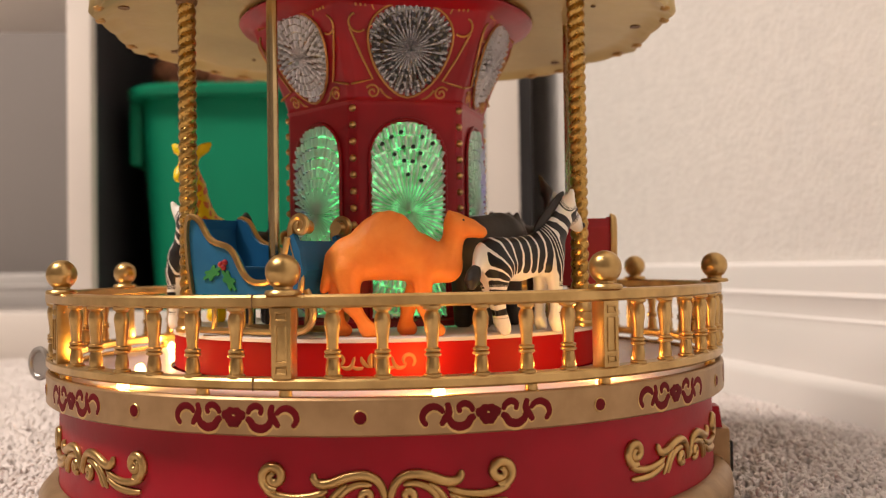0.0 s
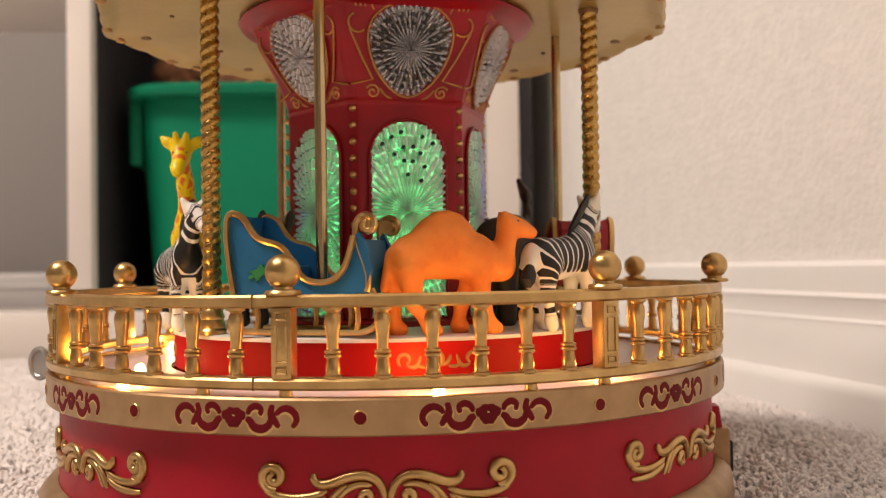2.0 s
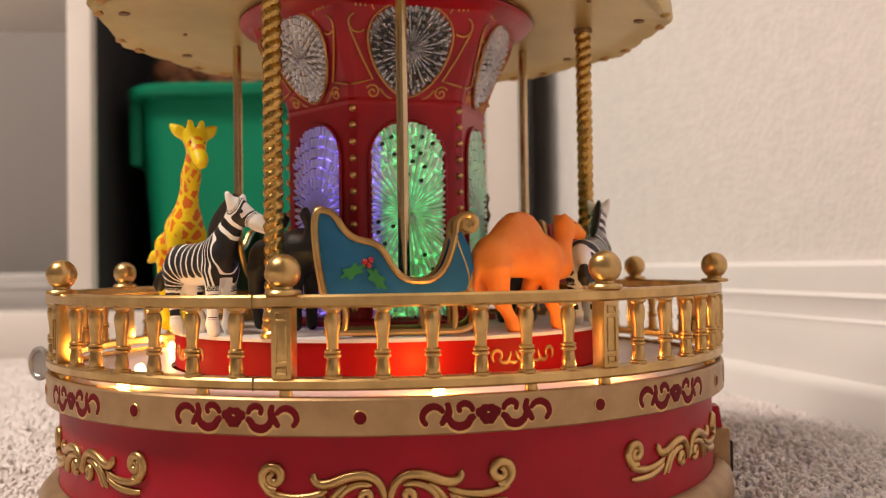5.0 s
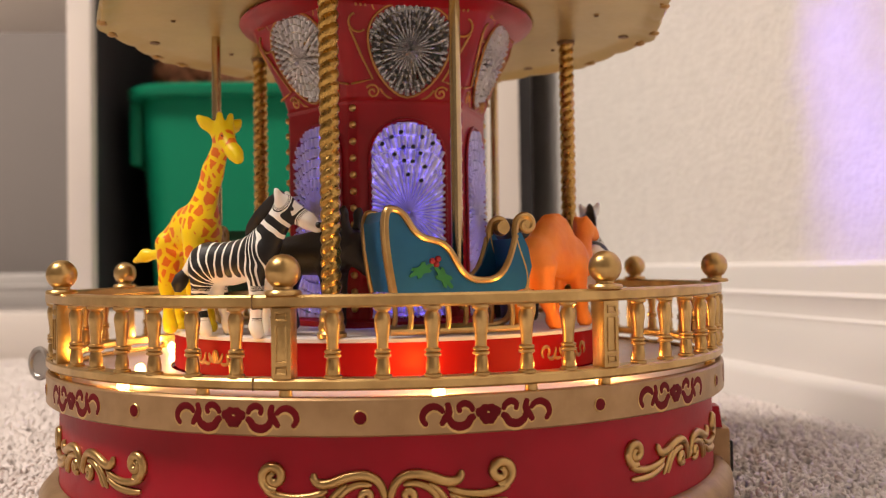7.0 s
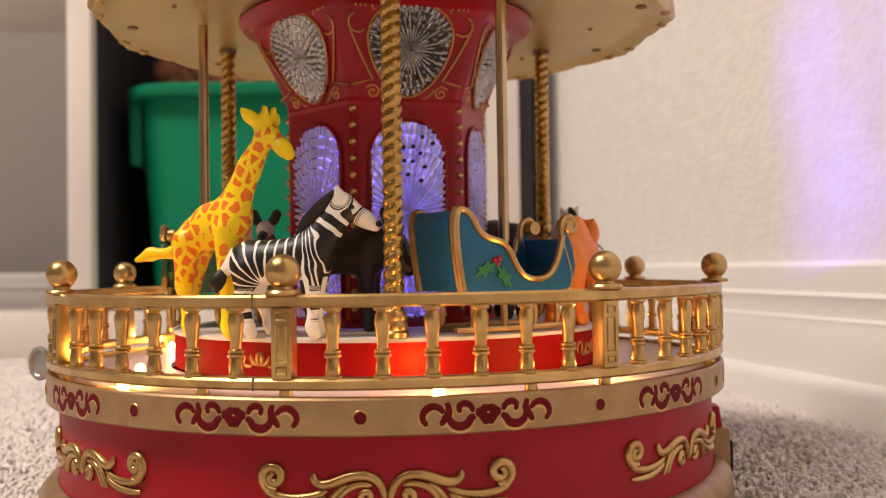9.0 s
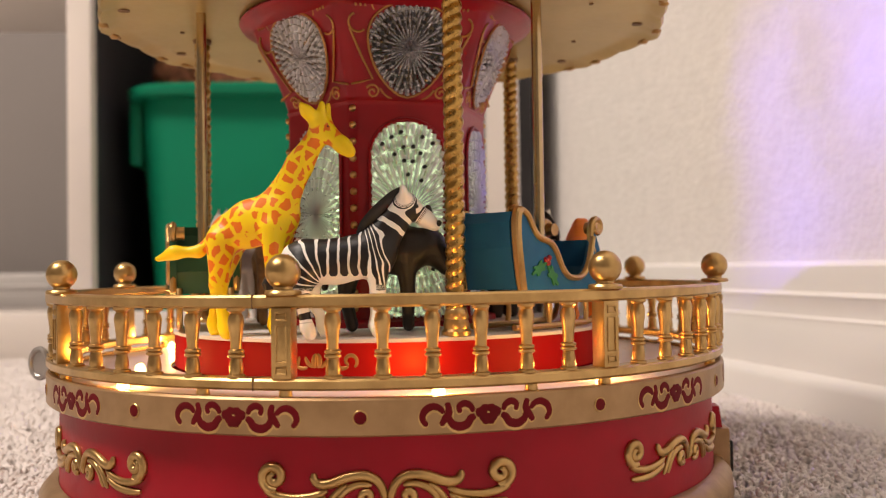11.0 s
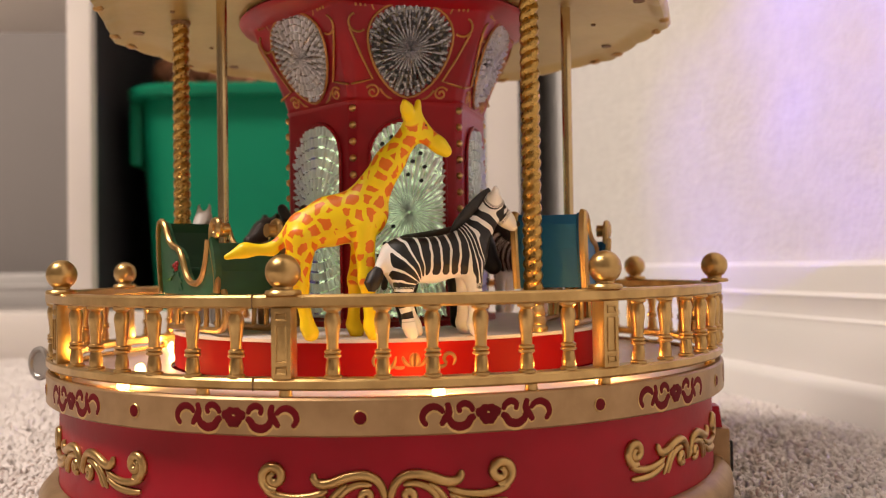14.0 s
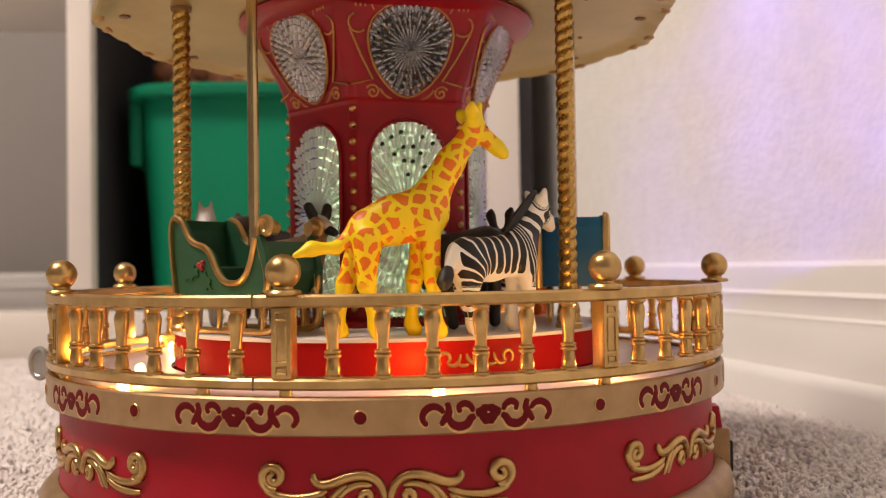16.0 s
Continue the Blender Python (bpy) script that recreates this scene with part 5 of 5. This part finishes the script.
def lion():
    b = Body()
    b.limb((-12, 0, 26), (6, 0, 27), 6.4, 7.4).limb((7, 0, 30), (12, 0, 31), 8.2, 6.5).limb((14, 0, 30), (19, 0, 28), 4.8, 3.4)
    b.pair((11, 3.6, 36), (10.6, 4.2, 38), 1.6, 1.2)
    b.pair((7, 4, 20), (7.5, 4, 1.8), 3.2, 2.3).pair((-13, 3.6, 21), (-13.5, 3.8, 10), 4.2, 2.3).pair((-13.5, 3.8, 10), (-12, 3.8, 1.8), 2.1, 2.2)
    b.limb((-15.5, 0, 30), (-17.2, 0, 38), 1.5, 1.2).limb((-17.2, 0, 38), (-16.4, 0, 44), 1.2, 1.1).limb((-16.2, 0, 45), (-12.8, 0, 50.6), 2.3, 0.8)
    return [("skin", b.scaled(1.13).skin("lion_skin", BROWN), "")]


def rhino():
    b = Body()
    b.limb((-11, 0, 28), (4, 0, 29), 9.6, 10.0, 0, 0, 0.85).limb((5, 0, 31), (11, 0, 31), 8.0, 6.4).limb((12, 0, 29), (19, 0, 23), 5.4, 3.4)
    b.limb((18.5, 0, 25), (20.5, 0, 29), 1.6, 0.6).pair((11, 3.4, 36), (10, 4.2, 39), 1.3, 0.8)
    b.pair((6, 4, 20), (6, 4.2, 2), 3.8, 3.2).pair((-12, 4, 20), (-12, 4.2, 2), 4.4, 3.2)
    return [("skin", b.skin("rhino_skin", RHINO), "")]


def wild_dog():
    b = Body()
    b.limb((-11, 0, 26), (6, 0, 27), 4.6, 5.2).limb((7, 0, 29), (10.5, 0, 33), 4.0, 3.2)
    b.pair((6, 2.8, 24), (6, 2.8, 1.4), 2.2, 1.6).pair((-11, 2.8, 24), (-12, 2.8, 11), 3.2, 1.6).pair((-12, 2.8, 11), (-10.5, 2.8, 1.4), 1.5, 1.6)
    b.limb((-15, 0, 28), (-21, 0, 20), 1.2, 1.6)
    face = Body().limb((11.0, 0, 35.2), (14.0, 0, 34.4), 3.5, 2.5)
    muzzle = Body().limb((14.6, 0, 33.6), (18.2, 0, 32.4), 1.9, 1.4)
    ears = Body().pair((10.6, 3.0, 38.4), (10.0, 4.2, 41.2), 1.9, 1.8)
    return [("skin", b.skin("dog_skin", TAN), ""), ("face", face.skin("dog_face", WHITE_FIG), "cream face"), ("muzzle", muzzle.skin("dog_muzzle", COAL), "black muzzle"), ("ears", ears.skin("dog_ears", COAL), "large round black ears")]


def goat():
    b = Body()
    b.limb((-11, 0, 25), (6, 0, 26), 5.2, 5.6).limb((7, 0, 28), (11, 0, 37), 4.0, 3.2).limb((11, 0, 38), (16, 0, 35.5), 3.2, 1.8)
    b.pair((10, 1.6, 41), (8.4, 2.0, 45), 1.1, 0.5)
    b.pair((6, 3, 22), (6, 3, 1.4), 2.4, 1.7).pair((-11, 3, 22), (-11, 3, 1.4), 3.0, 1.7)
    return [("skin", b.skin("goat_skin", WHITE_FIG), "")]


def figurine(name, meshes, label, a, r, turn=0.0):
    t = thing(name, label, "toy animal", "toy animals on the carousel", m=around(a, r, PLAT_Z) @ Matrix.Rotation(radians(turn), 4, "Z"))
    for nm, me, lab in meshes:
        part(nm, me, None, t, lab)
    return t


room()
shelf()
bin_box()
carousel()
SHELL, DRUM = light_drums()
SPOT = light_dome()
TABLE = turntable()
RIDERS = [
    (sled(BLUE, "blue toy sled with gold edges and holly, on the platform", -33.2), -33.2, 0.0695, 0),
    (sled(SLED_RED, "red toy sled with gold edges, on the platform", 88.6), 88.6, 0.0700, 0),
    (sled(SLED_GREEN, "dark green toy sled with gold edges, on the platform", -153.9), -153.9, 0.0700, 0),
]
STRIPED = zebra()
for nm, parts, label, a, r, turn in (
        ("toy_zebra", STRIPED, "black and white striped plastic zebra on the platform", -86.2, 0.0774, 6.0),
        ("toy_zebra", STRIPED, "black and white plastic zebra beside the orange camel", 34.8, 0.0775, -5),
        ("toy_giraffe", giraffe(), "yellow plastic giraffe with orange patches on the platform", -110.4, 0.0772, 9),
        ("toy_camel", camel(), "plain orange plastic camel with one hump", 0.0, 0.0730, 0),
        ("toy_bull", bull(), "black plastic bull with upright ears", -77.0, 0.0500, 0),
        ("toy_rhino", rhino(), "dark grey plastic rhino with a broad back", 49.0, 0.0480, 0),
        ("toy_lion", lion(), "dark brown plastic lion with raised tufted tail", 122.0, 0.0640, 0),
        ("toy_wild_dog", wild_dog(), "tan plastic wild dog with round black ears", -156.0, 0.0460, 0),
        ("toy_goat", goat(), "white plastic goat on the platform", -190.0, 0.0690, 0)):
    RIDERS.append((figurine(nm, parts, label, a, r, turn), a, r, turn))


def motions():
    times = [0.5 * k for k in range(33)]
    walk(TABLE, [(t, pose(0, 0, 0, 0, 0, SPIN * t)) for t in times])
    for ob, a, r, turn in RIDERS:
        walk(ob, [(t, around(a + SPIN * t, r, PLAT_Z + 0.0002) @ Matrix.Rotation(radians(turn), 4, "Z")) for t in times])
    walk(SHELL, [(t, pose(0, 0, 0, 0, 0, a)) for t, a in ((0.0, 5), (4.2, 5), (4.8, 50), (5.5, 120), (6.2, 177), (16.0, 177))])
    walk(DRUM, [(t, pose(0, 0, 0, 0, 0, a)) for t, a in ((0.0, 3), (9.2, 3), (9.9, 60), (10.6, 125), (11.3, 183), (16.0, 183))])
    # the mask's lamp swings round on to the side wall
    walk(SPOT, [(t, look((0, 0, 0.262), (0.27 * math.cos(radians(b)), 0.27 * math.sin(radians(b)), z)) @ pose(0, 0, 0, 180, 0, 0)) for t, b, z in ((0.0, 250, 0.24), (3.5, 270, 0.24), (4.2, 305, 0.24), (5.2, 330, 0.22), (6.3, 354, 0.18), (9.2, 4, 0.168), (12.5, 20, 0.162), (16.0, 33, 0.160))])


motions()
